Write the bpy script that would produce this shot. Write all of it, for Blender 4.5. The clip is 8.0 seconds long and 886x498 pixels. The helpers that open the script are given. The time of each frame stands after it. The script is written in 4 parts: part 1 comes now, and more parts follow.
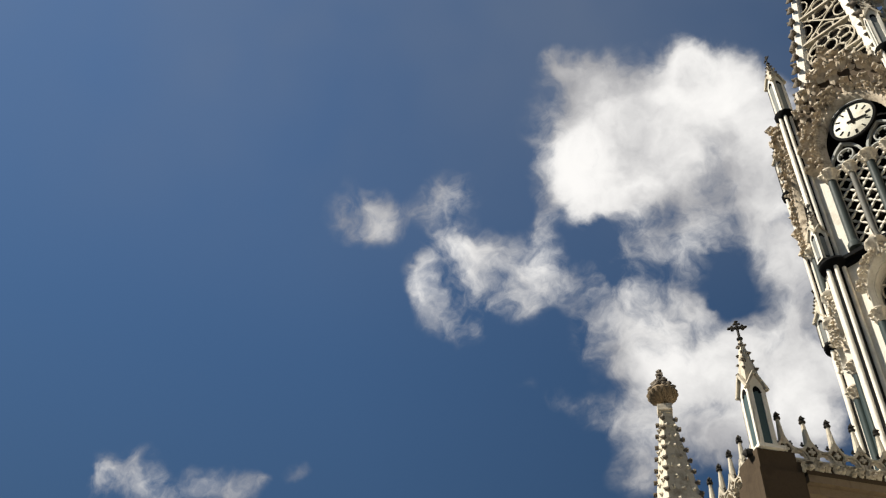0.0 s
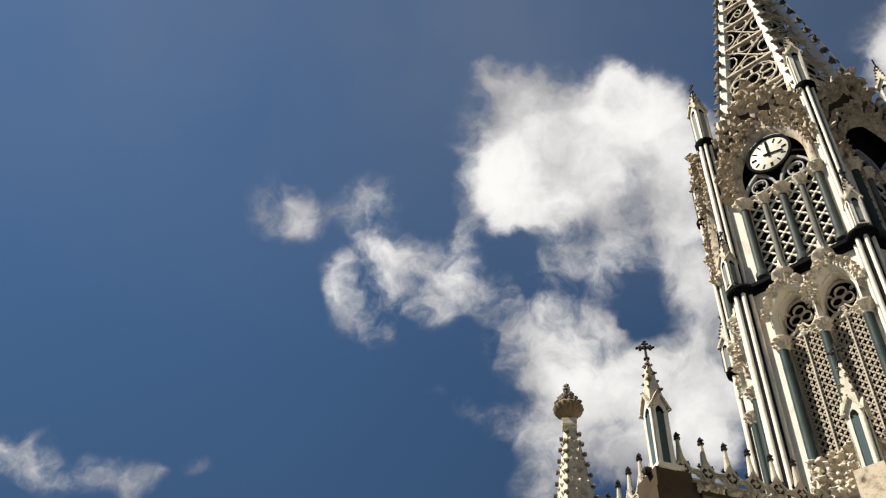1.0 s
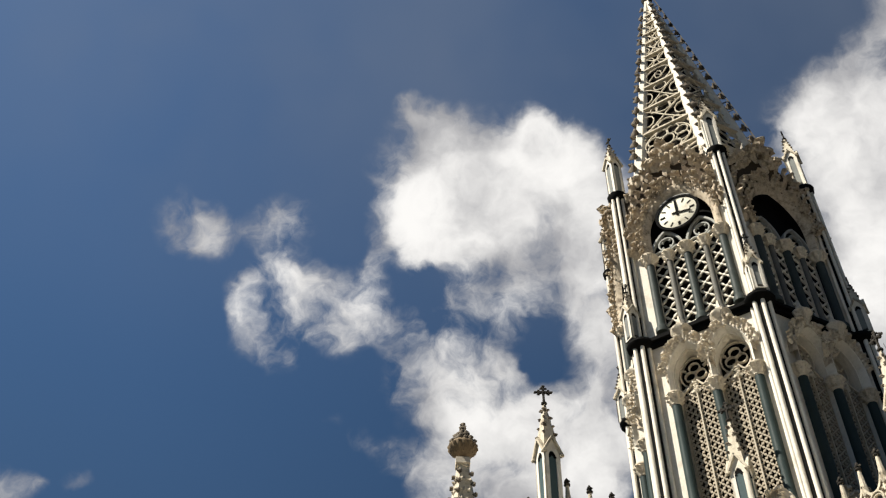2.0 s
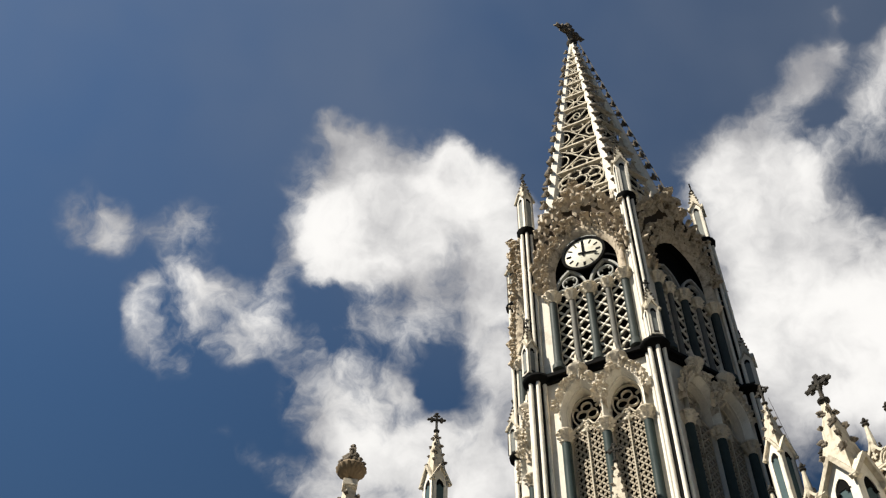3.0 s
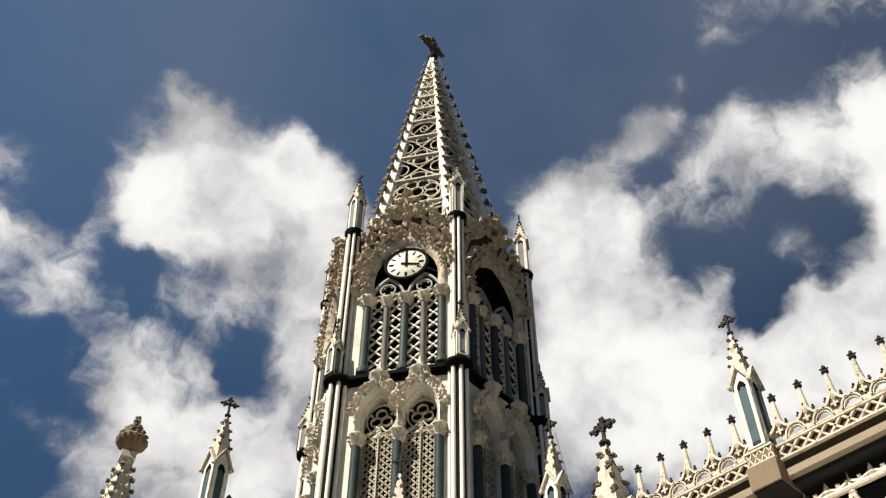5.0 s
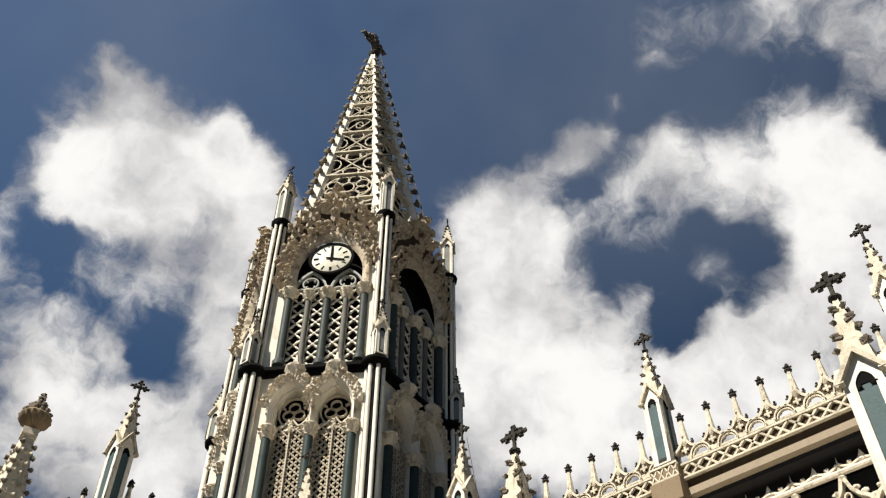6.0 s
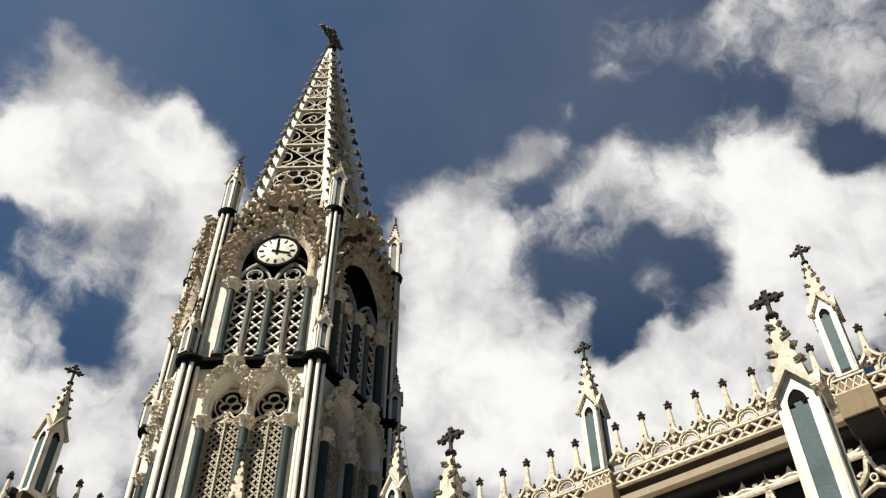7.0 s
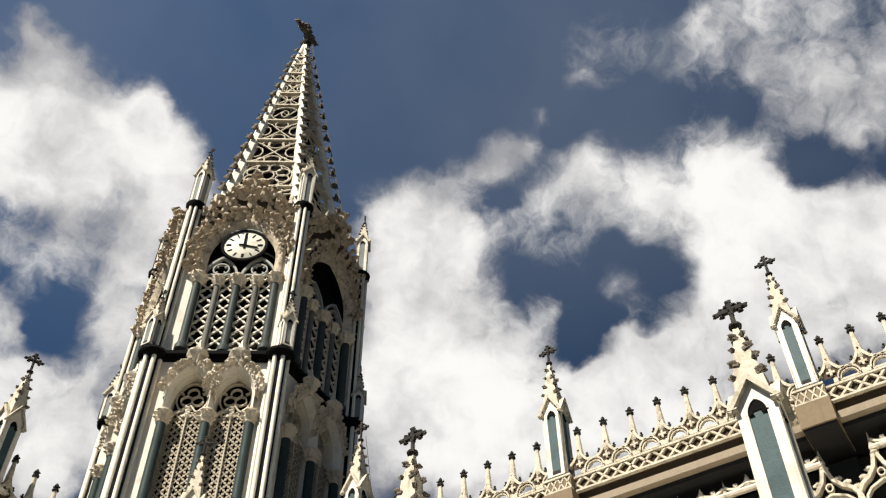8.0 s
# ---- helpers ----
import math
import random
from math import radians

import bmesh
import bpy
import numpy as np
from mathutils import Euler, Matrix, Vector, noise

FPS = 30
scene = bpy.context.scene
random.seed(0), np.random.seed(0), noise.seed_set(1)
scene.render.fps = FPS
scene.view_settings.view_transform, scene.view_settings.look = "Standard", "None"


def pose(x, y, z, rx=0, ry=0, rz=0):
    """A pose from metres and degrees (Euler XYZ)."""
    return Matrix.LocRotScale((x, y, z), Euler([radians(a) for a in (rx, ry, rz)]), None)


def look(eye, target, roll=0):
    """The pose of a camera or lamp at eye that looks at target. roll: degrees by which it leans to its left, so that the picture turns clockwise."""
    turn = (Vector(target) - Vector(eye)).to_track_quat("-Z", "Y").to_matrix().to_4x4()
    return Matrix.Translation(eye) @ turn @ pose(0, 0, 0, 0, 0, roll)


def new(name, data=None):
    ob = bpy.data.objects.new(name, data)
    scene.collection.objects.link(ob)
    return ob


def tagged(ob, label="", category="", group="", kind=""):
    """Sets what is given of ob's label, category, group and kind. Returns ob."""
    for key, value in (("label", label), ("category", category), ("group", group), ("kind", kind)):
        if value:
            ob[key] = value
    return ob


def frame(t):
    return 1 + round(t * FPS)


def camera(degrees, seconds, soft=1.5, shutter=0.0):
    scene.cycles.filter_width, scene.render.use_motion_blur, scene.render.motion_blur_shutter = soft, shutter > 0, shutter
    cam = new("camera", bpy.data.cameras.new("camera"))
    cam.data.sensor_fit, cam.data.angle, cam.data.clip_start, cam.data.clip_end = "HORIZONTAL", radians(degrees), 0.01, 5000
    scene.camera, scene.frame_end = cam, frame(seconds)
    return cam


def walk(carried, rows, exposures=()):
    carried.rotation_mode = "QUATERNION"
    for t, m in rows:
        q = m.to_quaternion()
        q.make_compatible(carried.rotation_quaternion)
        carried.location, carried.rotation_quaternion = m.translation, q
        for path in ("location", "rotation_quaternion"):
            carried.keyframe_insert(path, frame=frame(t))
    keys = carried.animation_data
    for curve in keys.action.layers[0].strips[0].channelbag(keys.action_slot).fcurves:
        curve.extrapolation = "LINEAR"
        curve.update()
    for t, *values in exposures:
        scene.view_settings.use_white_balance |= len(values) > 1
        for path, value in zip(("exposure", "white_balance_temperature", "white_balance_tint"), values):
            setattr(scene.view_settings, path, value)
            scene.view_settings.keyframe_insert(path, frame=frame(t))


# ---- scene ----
cam = camera(46.95, 8.0, soft=1.25)
EYE = (0.0, 0.0, 1.6)
TURNS = [
    (0.0, 134.82, -1.66, 30.40), (0.5, 134.96, -1.58, 27.60), (1.0, 135.20, -1.32, 24.30), (1.5, 136.07, -1.21, 20.88),
    (3.0, 138.62, -0.75, 9.92), (3.5, 138.74, -0.61, 6.55), (4.0, 138.78, -0.48, 3.05), (4.5, 138.79, -0.39, -0.39),
    (5.0, 138.81, -0.24, -4.32), (6.5, 138.87, 0.02, -12.70), (7.0, 138.86, 0.15, -14.67), (7.5, 138.85, 0.20, -15.94),
    (8.0, 138.87, 0.24, -17.26)]
walk(cam, [(t, pose(*EYE, rx, ry, rz)) for t, rx, ry, rz in TURNS], exposures=[(0.0, 1.0), (8.0, 1.0)])

# ---- daylight: sun, sky and clouds ----
SUN_AZ, SUN_EL = 238.0, 51.0          # compass degrees, clockwise from +y


def bearing(az, el=0.0):
    a, e = radians(az), radians(el)
    return Vector((math.sin(a) * math.cos(e), math.cos(a) * math.cos(e), math.sin(e)))


sun = new("sun", bpy.data.lights.new("sun", "SUN"))
sun.data.energy, sun.data.angle, sun.data.color = 4.7, radians(0.5), (1.0, 0.935, 0.82)
sun.matrix_world = look(bearing(SUN_AZ, SUN_EL) * 60, (0, 0, 0))

# cloud masses: compass bearing, height, radius (degrees), weight
WEST_HEAD = [(-18.8, 50.8, 3.0, 1), (-14.3, 51.0, 3.1, 1), (-9.5, 52.3, 1.8, 1), (-10.5, 53.8, 1.1, 0.9), (-20.4, 54.1, 1.1, 0.6), (-21.6, 55.1, 0.7, 0.5), (-7.2, 51.6, 1.5, 0.9), (-5.7, 49.5, 1.8, 1),
             (-21.2, 48.7, 1.8, 0.85), (-16.2, 48.7, 2.3, 0.9), (-12.0, 48.9, 1.8, 0.85), (-20.7, 46.6, 0.9, 0.7), (-5.7, 47.0, 1.8, 1), (-9.7, 45.6, 1.7, 0.88), (-6.4, 43.9, 1.8, 1), (-13.1, 44.3, 1.5, 0.72),
             (-17.0, 44.3, 1.3, 0.64), (-6.0, 41.4, 1.5, 0.9)]
WEST_FOOT = [(-19.4, 42.6, 1.4, 0.48), (-16.1, 42.1, 1.5, 0.6), (-19.7, 39.6, 1.8, 0.72), (-16.5, 39.6, 1.8, 0.8), (-13.5, 40.6, 0.9, 0.6), (-17.0, 37.1, 1.7, 0.8), (-13.7, 37.5, 1.8, 0.9), (-18.1, 34.6, 1.5, 0.65),
             (-14.6, 34.5, 2.1, 1), (-18.5, 32.4, 1.4, 0.75), (-10.4, 36.9, 1.8, 0.95), (-7.2, 37.5, 1.5, 0.85), (-10.0, 34.0, 2.0, 1), (-6.6, 34.7, 1.9, 0.95), (-3.7, 39.1, 1.3, 0.75), (-10.9, 38.6, 1.2, 0.6),
             (-7.9, 39.2, 1.1, 0.55), (-4.2, 36.7, 1.6, 0.7)]
WEST_PUFFS = [(-39.5, 46.3, 1.2, 0.75), (-37.0, 46.3, 1.0, 0.65), (-33.7, 47.2, 0.8, 0.6), (-31.2, 47.9, 1.1, 0.75), (-32.1, 45.5, 0.8, 0.5), (-31.1, 44.3, 1.4, 0.75), (-32.1, 42.9, 1.4, 0.6), (-33.2, 43.2, 1.1, 0.65),
              (-32.6, 41.5, 1.0, 0.6), (-30.1, 42.6, 1.4, 0.65), (-30.0, 40.7, 1.0, 0.55), (-27.7, 43.1, 1.3, 0.6), (-28.4, 44.7, 1.0, 0.5), (-25.3, 43.7, 1.3, 0.6), (-24.9, 45.2, 1.0, 0.5), (-24.3, 46.3, 0.6, 0.4),
              (-22.6, 42.6, 1.1, 0.42), (-25.8, 41.8, 0.9, 0.4)]
WEST_WISPS = [(-26.2, 37.3, 0.5, 0.4), (-24.2, 36.8, 0.6, 0.45), (-22.7, 36.3, 0.6, 0.42), (-21.2, 35.6, 0.8, 0.5), (-19.9, 35.0, 0.9, 0.55), (-51.9, 30.5, 0.9, 0.85), (-50.1, 30.6, 0.9, 0.8), (-52.4, 29.5, 0.8, 0.5),
              (-48.7, 29.8, 0.8, 0.65), (-46.6, 30.3, 0.8, 0.6), (-44.6, 30.5, 0.8, 0.6), (-43.3, 31.0, 0.5, 0.5), (-41.7, 31.7, 0.5, 0.4), (-40.7, 31.9, 0.4, 0.35)]
EAST_HEAD = [(12.4, 50.4, 1.6, 0.8), (15.3, 51.1, 1.6, 0.75), (18.4, 52.2, 1.4, 0.7), (21.1, 53.3, 1.1, 0.7), (23.8, 53.9, 1.2, 0.72), (26.0, 54.2, 0.7, 0.45), (27.6, 55.7, 0.6, 0.4), (13.5, 48.5, 2.2, 1),
             (17.8, 49.2, 2.1, 0.9), (21.3, 49.8, 1.4, 0.7), (14.6, 45.7, 2.2, 1), (19.2, 47.0, 1.9, 0.95), (21.2, 45.5, 1.1, 0.7), (16.4, 43.2, 2.2, 1), (20.7, 42.2, 2.0, 0.95), (25.3, 44.8, 1.1, 0.65),
             (26.9, 45.3, 0.7, 0.5), (23.6, 43.5, 1.5, 0.8), (14.0, 41.3, 2.2, 1), (27.1, 51.6, 1.2, 0.78), (29.6, 52.4, 1.1, 0.66), (24.8, 50.2, 1.1, 0.6), (32.1, 52.4, 1.3, 0.66), (31.2, 50.3, 1.1, 0.5)]
EAST_BANK = [(35.1, 51.3, 1.6, 0.6), (38.4, 52.0, 1.4, 0.55), (39.7, 53.7, 0.9, 0.45), (42.1, 53.1, 0.9, 0.45), (41.7, 50.5, 1.8, 0.9), (44.6, 49.7, 1.7, 1), (35.5, 49.8, 1.6, 0.75), (40.4, 48.1, 2.1, 1),
             (44.4, 46.8, 2.4, 1.1), (39.7, 46.0, 1.7, 1), (42.8, 44.6, 2.4, 1.1), (47.3, 45.0, 2.7, 1.1), (49.8, 43.6, 2.6, 1.1), (45.6, 42.0, 2.7, 1.1), (37.5, 43.1, 1.8, 1), (34.1, 41.8, 1.9, 1),
             (40.1, 41.4, 2.7, 1.1), (51.2, 45.4, 1.3, 0.9)]
EAST_FOOT = [(30.6, 41.0, 1.9, 1), (27.6, 40.5, 1.6, 0.95), (33.4, 39.5, 2.8, 1.1), (24.6, 39.2, 2.5, 1.1), (18.1, 38.8, 2.8, 1.1), (20.4, 37.0, 2.8, 1.1), (27.9, 37.7, 2.5, 1.1), (14.1, 37.6, 2.5, 1.1),
             (9.9, 40.5, 2.8, 1), (5.8, 44.5, 2.8, 0.9), (27.9, 48.9, 1.4, 0.35), (54.4, 41.1, 3.4, 1), (51.8, 37.0, 3.4, 1), (34.9, 35.3, 3.3, 1.1)]
HIGH_PUFFS = [(34.4, 59.0, 1.4, 0.5), (32.7, 57.7, 0.9, 0.4), (37.7, 59.5, 1.1, 0.45), (42.5, 56.6, 1.7, 0.5), (46.9, 54.9, 2.0, 0.6), (51.3, 55.0, 1.6, 0.55), (49.5, 57.5, 1.6, 0.6), (53.7, 55.8, 1.6, 0.65),
              (55.5, 53.8, 1.9, 0.75), (58.5, 54.7, 1.6, 0.8), (52.8, 51.8, 1.9, 0.6), (49.2, 52.3, 1.3, 0.5), (53.9, 49.6, 1.5, 0.55), (45.0, 57.7, 1.1, 0.4), (56.0, 51.3, 1.6, 0.65), (50.6, 50.2, 1.1, 0.45),
              (50.6, 59.5, 2.4, 0.6), (59.0, 57.2, 2.6, 0.6), (62.3, 51.6, 3.1, 0.6), (31.0, 46.1, 1.3, 0.3), (33.4, 45.2, 1.1, 0.3), (27.9, 48.9, 1.3, 0.35)]
GAPS_EAST = [(30.5, 47.8, 1.7, -0.12), (35.5, 46.1, 1.1, -0.2), (28.5, 42.9, 1.5, -0.7), (33.1, 42.7, 1.1, -0.5), (34.9, 44.2, 1.2, -0.35), (49.0, 49.2, 1.4, -0.55), (36.8, 55.5, 1.5, -0.3), (27.6, 47.5, 1.3, -0.12),
             (44.7, 53.2, 1.2, -0.25)]
GAPS_WEST = [(-11.0, 41.5, 0.8, -0.8), (-13.6, 45.8, 0.9, -0.25), (-20.0, 44.7, 1.1, -0.18), (-17.1, 43.4, 1.4, -0.1)]
THICK = WEST_HEAD + WEST_FOOT + EAST_HEAD + EAST_BANK + EAST_FOOT
THIN = WEST_PUFFS + WEST_WISPS + HIGH_PUFFS


class Nodes:
    """A short way to wire shader nodes."""

    def __init__(self, tree):
        self.tree = tree

    def add(self, kind, **sets):
        n = self.tree.nodes.new(kind)
        for key, value in sets.items():
            setattr(n, key, value)
        return n

    def put(self, socket, value):
        if isinstance(value, bpy.types.NodeSocket):
            self.tree.links.new(value, socket)
        elif value is not None:
            socket.default_value = value

    def math(self, op, a, b=None, c=None, clamp=False):
        n = self.add("ShaderNodeMath", operation=op, use_clamp=clamp)
        for i, v in enumerate((a, b, c)):
            self.put(n.inputs[i], v)
        return n.outputs[0]

    def vec(self, op, a, b=None, scale=None):
        n = self.add("ShaderNodeVectorMath", operation=op)
        self.put(n.inputs[0], a)
        self.put(n.inputs[1], b)
        if scale is not None:
            self.put(n.inputs["Scale"], scale)
        return n.outputs["Value" if op in ("DISTANCE", "LENGTH", "DOT_PRODUCT") else "Vector"]

    def noise(self, vector, scale, detail=4.0, rough=0.55, out="Fac"):
        n = self.add("ShaderNodeTexNoise")
        self.put(n.inputs["Vector"], vector)
        n.inputs["Scale"].default_value, n.inputs["Detail"].default_value, n.inputs["Roughness"].default_value = scale, detail, rough
        return n.outputs[out]

    def ramp(self, value, a, b, lo=0.0, hi=1.0, smooth=True):
        n = self.add("ShaderNodeMapRange", interpolation_type="SMOOTHSTEP" if smooth else "LINEAR")
        for i, v in enumerate((value, a, b, lo, hi)):
            self.put(n.inputs[i], v)
        return n.outputs[0]

    def mix(self, fac, a, b, blend="MIX"):
        n = self.add("ShaderNodeMix", data_type="RGBA", blend_type=blend)
        self.put(n.inputs[0], fac)
        self.put(n.inputs[6], a if isinstance(a, bpy.types.NodeSocket) else (*a, 1))
        self.put(n.inputs[7], b if isinstance(b, bpy.types.NodeSocket) else (*b, 1))
        return n.outputs[2]


def make_world():
    world = bpy.data.worlds.new("daylight")
    scene.world = world
    world.use_nodes = True
    t = world.node_tree
    t.nodes.clear()
    k = Nodes(t)
    way = k.add("ShaderNodeTexCoord").outputs["Generated"]
    sky = k.add("ShaderNodeTexSky", sky_type="NISHITA", sun_disc=False)
    sky.sun_elevation, sky.sun_rotation = radians(SUN_EL), radians(SUN_AZ)
    sky.air_density, sky.dust_density, sky.ozone_density = 1.0, 0.3, 2.0
    # ragged edges: the direction is stirred at two scales
    big = k.vec("SCALE", k.vec("SUBTRACT", k.noise(way, 9.0, 3.0, 0.5, "Color"), (0.5, 0.5, 0.5)), scale=0.045)
    fine = k.vec("SCALE", k.vec("SUBTRACT", k.noise(way, 30.0, 4.0, 0.5, "Color"), (0.5, 0.5, 0.5)), scale=0.030)
    d = k.vec("ADD", way, k.vec("ADD", big, fine))
    curl = k.vec("ADD", d, k.vec("SCALE", k.vec("SUBTRACT", k.noise(way, 15.0, 3.0, 0.5, "Color"), (0.5, 0.5, 0.5)), scale=0.045))

    def masses(rows, wide, total=None):
        for az, el, r, w in rows:
            far = k.vec("DISTANCE", d, tuple(bearing(az, el)))
            lump = k.ramp(far, 0.0, radians(r) * wide, w, 0.0)
            total = lump if total is None else k.math("ADD", total, lump)
        return total

    banks = k.math("MINIMUM", masses([(a, e, r, 0.9 * w) for a, e, r, w in THICK], 1.95), 1.3)
    puffs = k.math("MINIMUM", masses([(a, e, r, 0.60 * w) for a, e, r, w in THIN], 2.3), 0.64)
    banks = k.math("ADD", banks, puffs)
    total = masses(GAPS_WEST + GAPS_EAST, 1.8, banks)
    rag = k.math("SUBTRACT", k.noise(curl, 15.0, 10.0, 0.60), 0.5)
    dens = k.math("ADD", total, k.math("MULTIPLY", rag, k.ramp(banks, 0.0, 0.4, 0.0, 2.6)))
    # unseen broken cloud over the rest of the sky, its amount set for fill light
    sep = k.add("ShaderNodeSeparateXYZ")
    k.put(sep.inputs[0], way)
    rest = k.math("MULTIPLY", k.ramp(k.noise(way, 3.0, 8.0, 0.6), 0.44, 0.60), k.ramp(sep.outputs["Y"], -0.20, 0.05, 1.0, 0.0))
    dens = k.math("ADD", dens, k.math("MULTIPLY", rest, 0.22))
    cover = k.ramp(dens, 0.08, 1.02)
    # thick parts white, thin parts and undersides grey
    lumps = k.math("ADD", k.math("SUBTRACT", k.noise(d, 7.0, 6.0, 0.52), 0.5), k.math("MULTIPLY", k.math("SUBTRACT", k.noise(d, 21.0, 6.0, 0.55), 0.5), 0.45))
    body = k.ramp(k.math("ADD", k.math("MULTIPLY", k.math("ADD", total, k.math("MULTIPLY", rag, 0.7)), 0.74), k.math("MULTIPLY", lumps, 2.4)), 0.0, 1.25)
    cloud = k.mix(body, (0.40, 0.40, 0.42), (1.07, 1.05, 1.02))
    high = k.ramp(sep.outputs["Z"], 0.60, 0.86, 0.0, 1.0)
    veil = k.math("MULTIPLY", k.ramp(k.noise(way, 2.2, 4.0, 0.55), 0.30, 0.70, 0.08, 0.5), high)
    blue = k.mix(1.0, k.mix(1.0, sky.outputs[0], (0.066, 0.066, 0.066), "MULTIPLY"), (0.60, 0.80, 0.92), "MULTIPLY")
    blue = k.vec("SCALE", blue, scale=k.math("MULTIPLY", k.ramp(sep.outputs["Z"], 0.45, 0.9, 0.70, 1.42, False), k.ramp(sep.outputs["X"], -0.5, 0.5, 1.26, 0.64, False)))
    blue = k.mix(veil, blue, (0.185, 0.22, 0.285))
    bg = k.add("ShaderNodeBackground")
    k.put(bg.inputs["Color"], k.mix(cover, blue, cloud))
    bg.inputs["Strength"].default_value = 0.462
    t.links.new(bg.outputs[0], k.add("ShaderNodeOutputWorld").inputs[0])


make_world()


# ---- materials ----
def surface(name, base, stain=None, grain=14.0, blot=1.3, amount=0.5, rough=0.75, bump=0.25, streak=0.0, vary=0.06, gloss=0.06):
    """Painted masonry: a base colour with blotches, fine grain, run-off streaks and relief."""
    m = bpy.data.materials.new(name)
    m.use_nodes = True
    k = Nodes(m.node_tree)
    b = m.node_tree.nodes["Principled BSDF"]
    b.inputs["Specular IOR Level"].default_value = gloss
    here = k.add("ShaderNodeNewGeometry").outputs["Position"]
    stain = stain or tuple(c * 0.5 for c in base)
    blots = k.ramp(k.noise(here, blot, 6.0, 0.65), 0.48, 0.72, 0.0, amount)
    specks = k.ramp(k.noise(here, grain, 4.0, 0.6), 0.45, 0.75, 0.0, amount * 0.6)
    dirt = k.math("MAXIMUM", blots, specks)
    if streak:
        runs = k.vec("MULTIPLY", here, (5.0, 5.0, 0.35))
        dirt = k.math("MAXIMUM", dirt, k.ramp(k.noise(runs, 1.6, 4.0, 0.6), 0.52, 0.74, 0.0, streak))
    tone = k.math("ADD", k.math("MULTIPLY", k.math("SUBTRACT", k.add("ShaderNodeObjectInfo").outputs["Random"], 0.5), vary * 2), 1.0)
    col = k.mix(dirt, base, stain)
    k.put(b.inputs["Base Color"], k.vec("SCALE", col, scale=tone))
    k.put(b.inputs["Roughness"], k.ramp(dirt, 0.0, 1.0, rough, min(1.0, rough + 0.2), False))
    bp = k.add("ShaderNodeBump")
    bp.inputs["Strength"].default_value, bp.inputs["Distance"].default_value = bump, 0.02
    k.put(bp.inputs["Height"], k.noise(here, grain * 2.2, 5.0, 0.6))
    k.put(b.inputs["Normal"], bp.outputs[0])
    return m


CREAM = surface("cream_limewash", (0.75, 0.705, 0.61), (0.33, 0.275, 0.19), grain=10.0, amount=0.42, streak=0.35)
WORN = surface("worn_limewash", (0.56, 0.505, 0.40), (0.17, 0.135, 0.09), grain=9.0, blot=2.4, amount=0.75, bump=0.5, streak=0.5)
ORNAMENT = surface("weathered_stucco", (0.66, 0.59, 0.475), (0.13, 0.10, 0.07), grain=11.0, blot=4.5, amount=0.6, bump=0.45)
STONE_LATTICE = surface("lattice_stone", (0.44, 0.385, 0.30), (0.17, 0.135, 0.09), grain=9.0, blot=2.4, amount=0.6, bump=0.5)
TAN = surface("tan_plaster", (0.20, 0.152, 0.098), (0.095, 0.07, 0.045), streak=0.4)
TEAL = surface("blue_grey_paint", (0.064, 0.096, 0.100), (0.033, 0.048, 0.051), amount=0.45, rough=0.5, streak=0.3)
COLUMN = surface("dark_teal_paint", (0.036, 0.051, 0.049), (0.022, 0.032, 0.033), amount=0.5, rough=0.5, streak=0.4)
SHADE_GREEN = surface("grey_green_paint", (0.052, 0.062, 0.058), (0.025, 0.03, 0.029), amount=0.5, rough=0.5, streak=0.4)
MULLION = surface("grey_mullion_paint", (0.15, 0.145, 0.128), (0.07, 0.067, 0.06), amount=0.5, rough=0.6, streak=0.4)
GREYPANEL = surface("grey_paint", (0.19, 0.20, 0.19), (0.10, 0.105, 0.10), amount=0.4, rough=0.55)
SOOT = surface("blackened_stucco", (0.030, 0.028, 0.025), (0.11, 0.095, 0.075), grain=20, blot=5.0, amount=0.6, bump=0.6)
# black paint; also the shade in window heads, panel heads and grooves
BLACK = surface("black_paint_and_shade", (0.0055, 0.0055, 0.0055), (0.014, 0.0135, 0.0125), rough=0.8, gloss=0.03)
# brown plaster; also the shade behind carving and under the parapet crest
BROWN = surface("brown_plaster_and_shade", (0.072, 0.052, 0.033), (0.035, 0.026, 0.018), streak=0.4)
GABLE = surface("grey_tan_plaster", (0.28, 0.23, 0.17), (0.15, 0.12, 0.085), streak=0.3)
# the shade of belfry and spire interiors as a near-black colour
DARK = surface("interior_shade", (0.010, 0.008, 0.006), (0.006, 0.005, 0.004), gloss=0.02)
DIAL = surface("white_enamel", (0.72, 0.69, 0.57), (0.36, 0.30, 0.2), rough=0.4, amount=0.5, blot=3.0)
# near-black grey: the shade under the nave parapet is in this colour
NAVE_SHADE = surface("nave_shade_grey", (0.024, 0.024, 0.025), (0.014, 0.013, 0.012), streak=0.4)
PAVING = surface("street_paving", (0.06, 0.056, 0.05), (0.035, 0.032, 0.03), grain=3.0, blot=0.4)
LEAFSOOT = surface("sooty_carving", (0.16, 0.135, 0.105), (0.03, 0.027, 0.024), grain=16, blot=5.0, amount=0.8, bump=0.6)
SCREEN_WALL = surface("screen_wall_plaster", (0.34, 0.29, 0.22), (0.20, 0.17, 0.13), streak=0.4)
PALE = surface("pale_grey_paint", (0.33, 0.335, 0.31), (0.15, 0.15, 0.14), amount=0.5, rough=0.6)
RUST = surface("brown_weathered_stucco", (0.56, 0.475, 0.36), (0.085, 0.062, 0.042), grain=6.0, blot=2.6, amount=0.95, bump=0.7)
DIRTY = surface("rain_stained_limewash", (0.58, 0.52, 0.41), (0.11, 0.088, 0.06), grain=9.0, blot=3.2, amount=0.9, bump=0.5, streak=0.75)
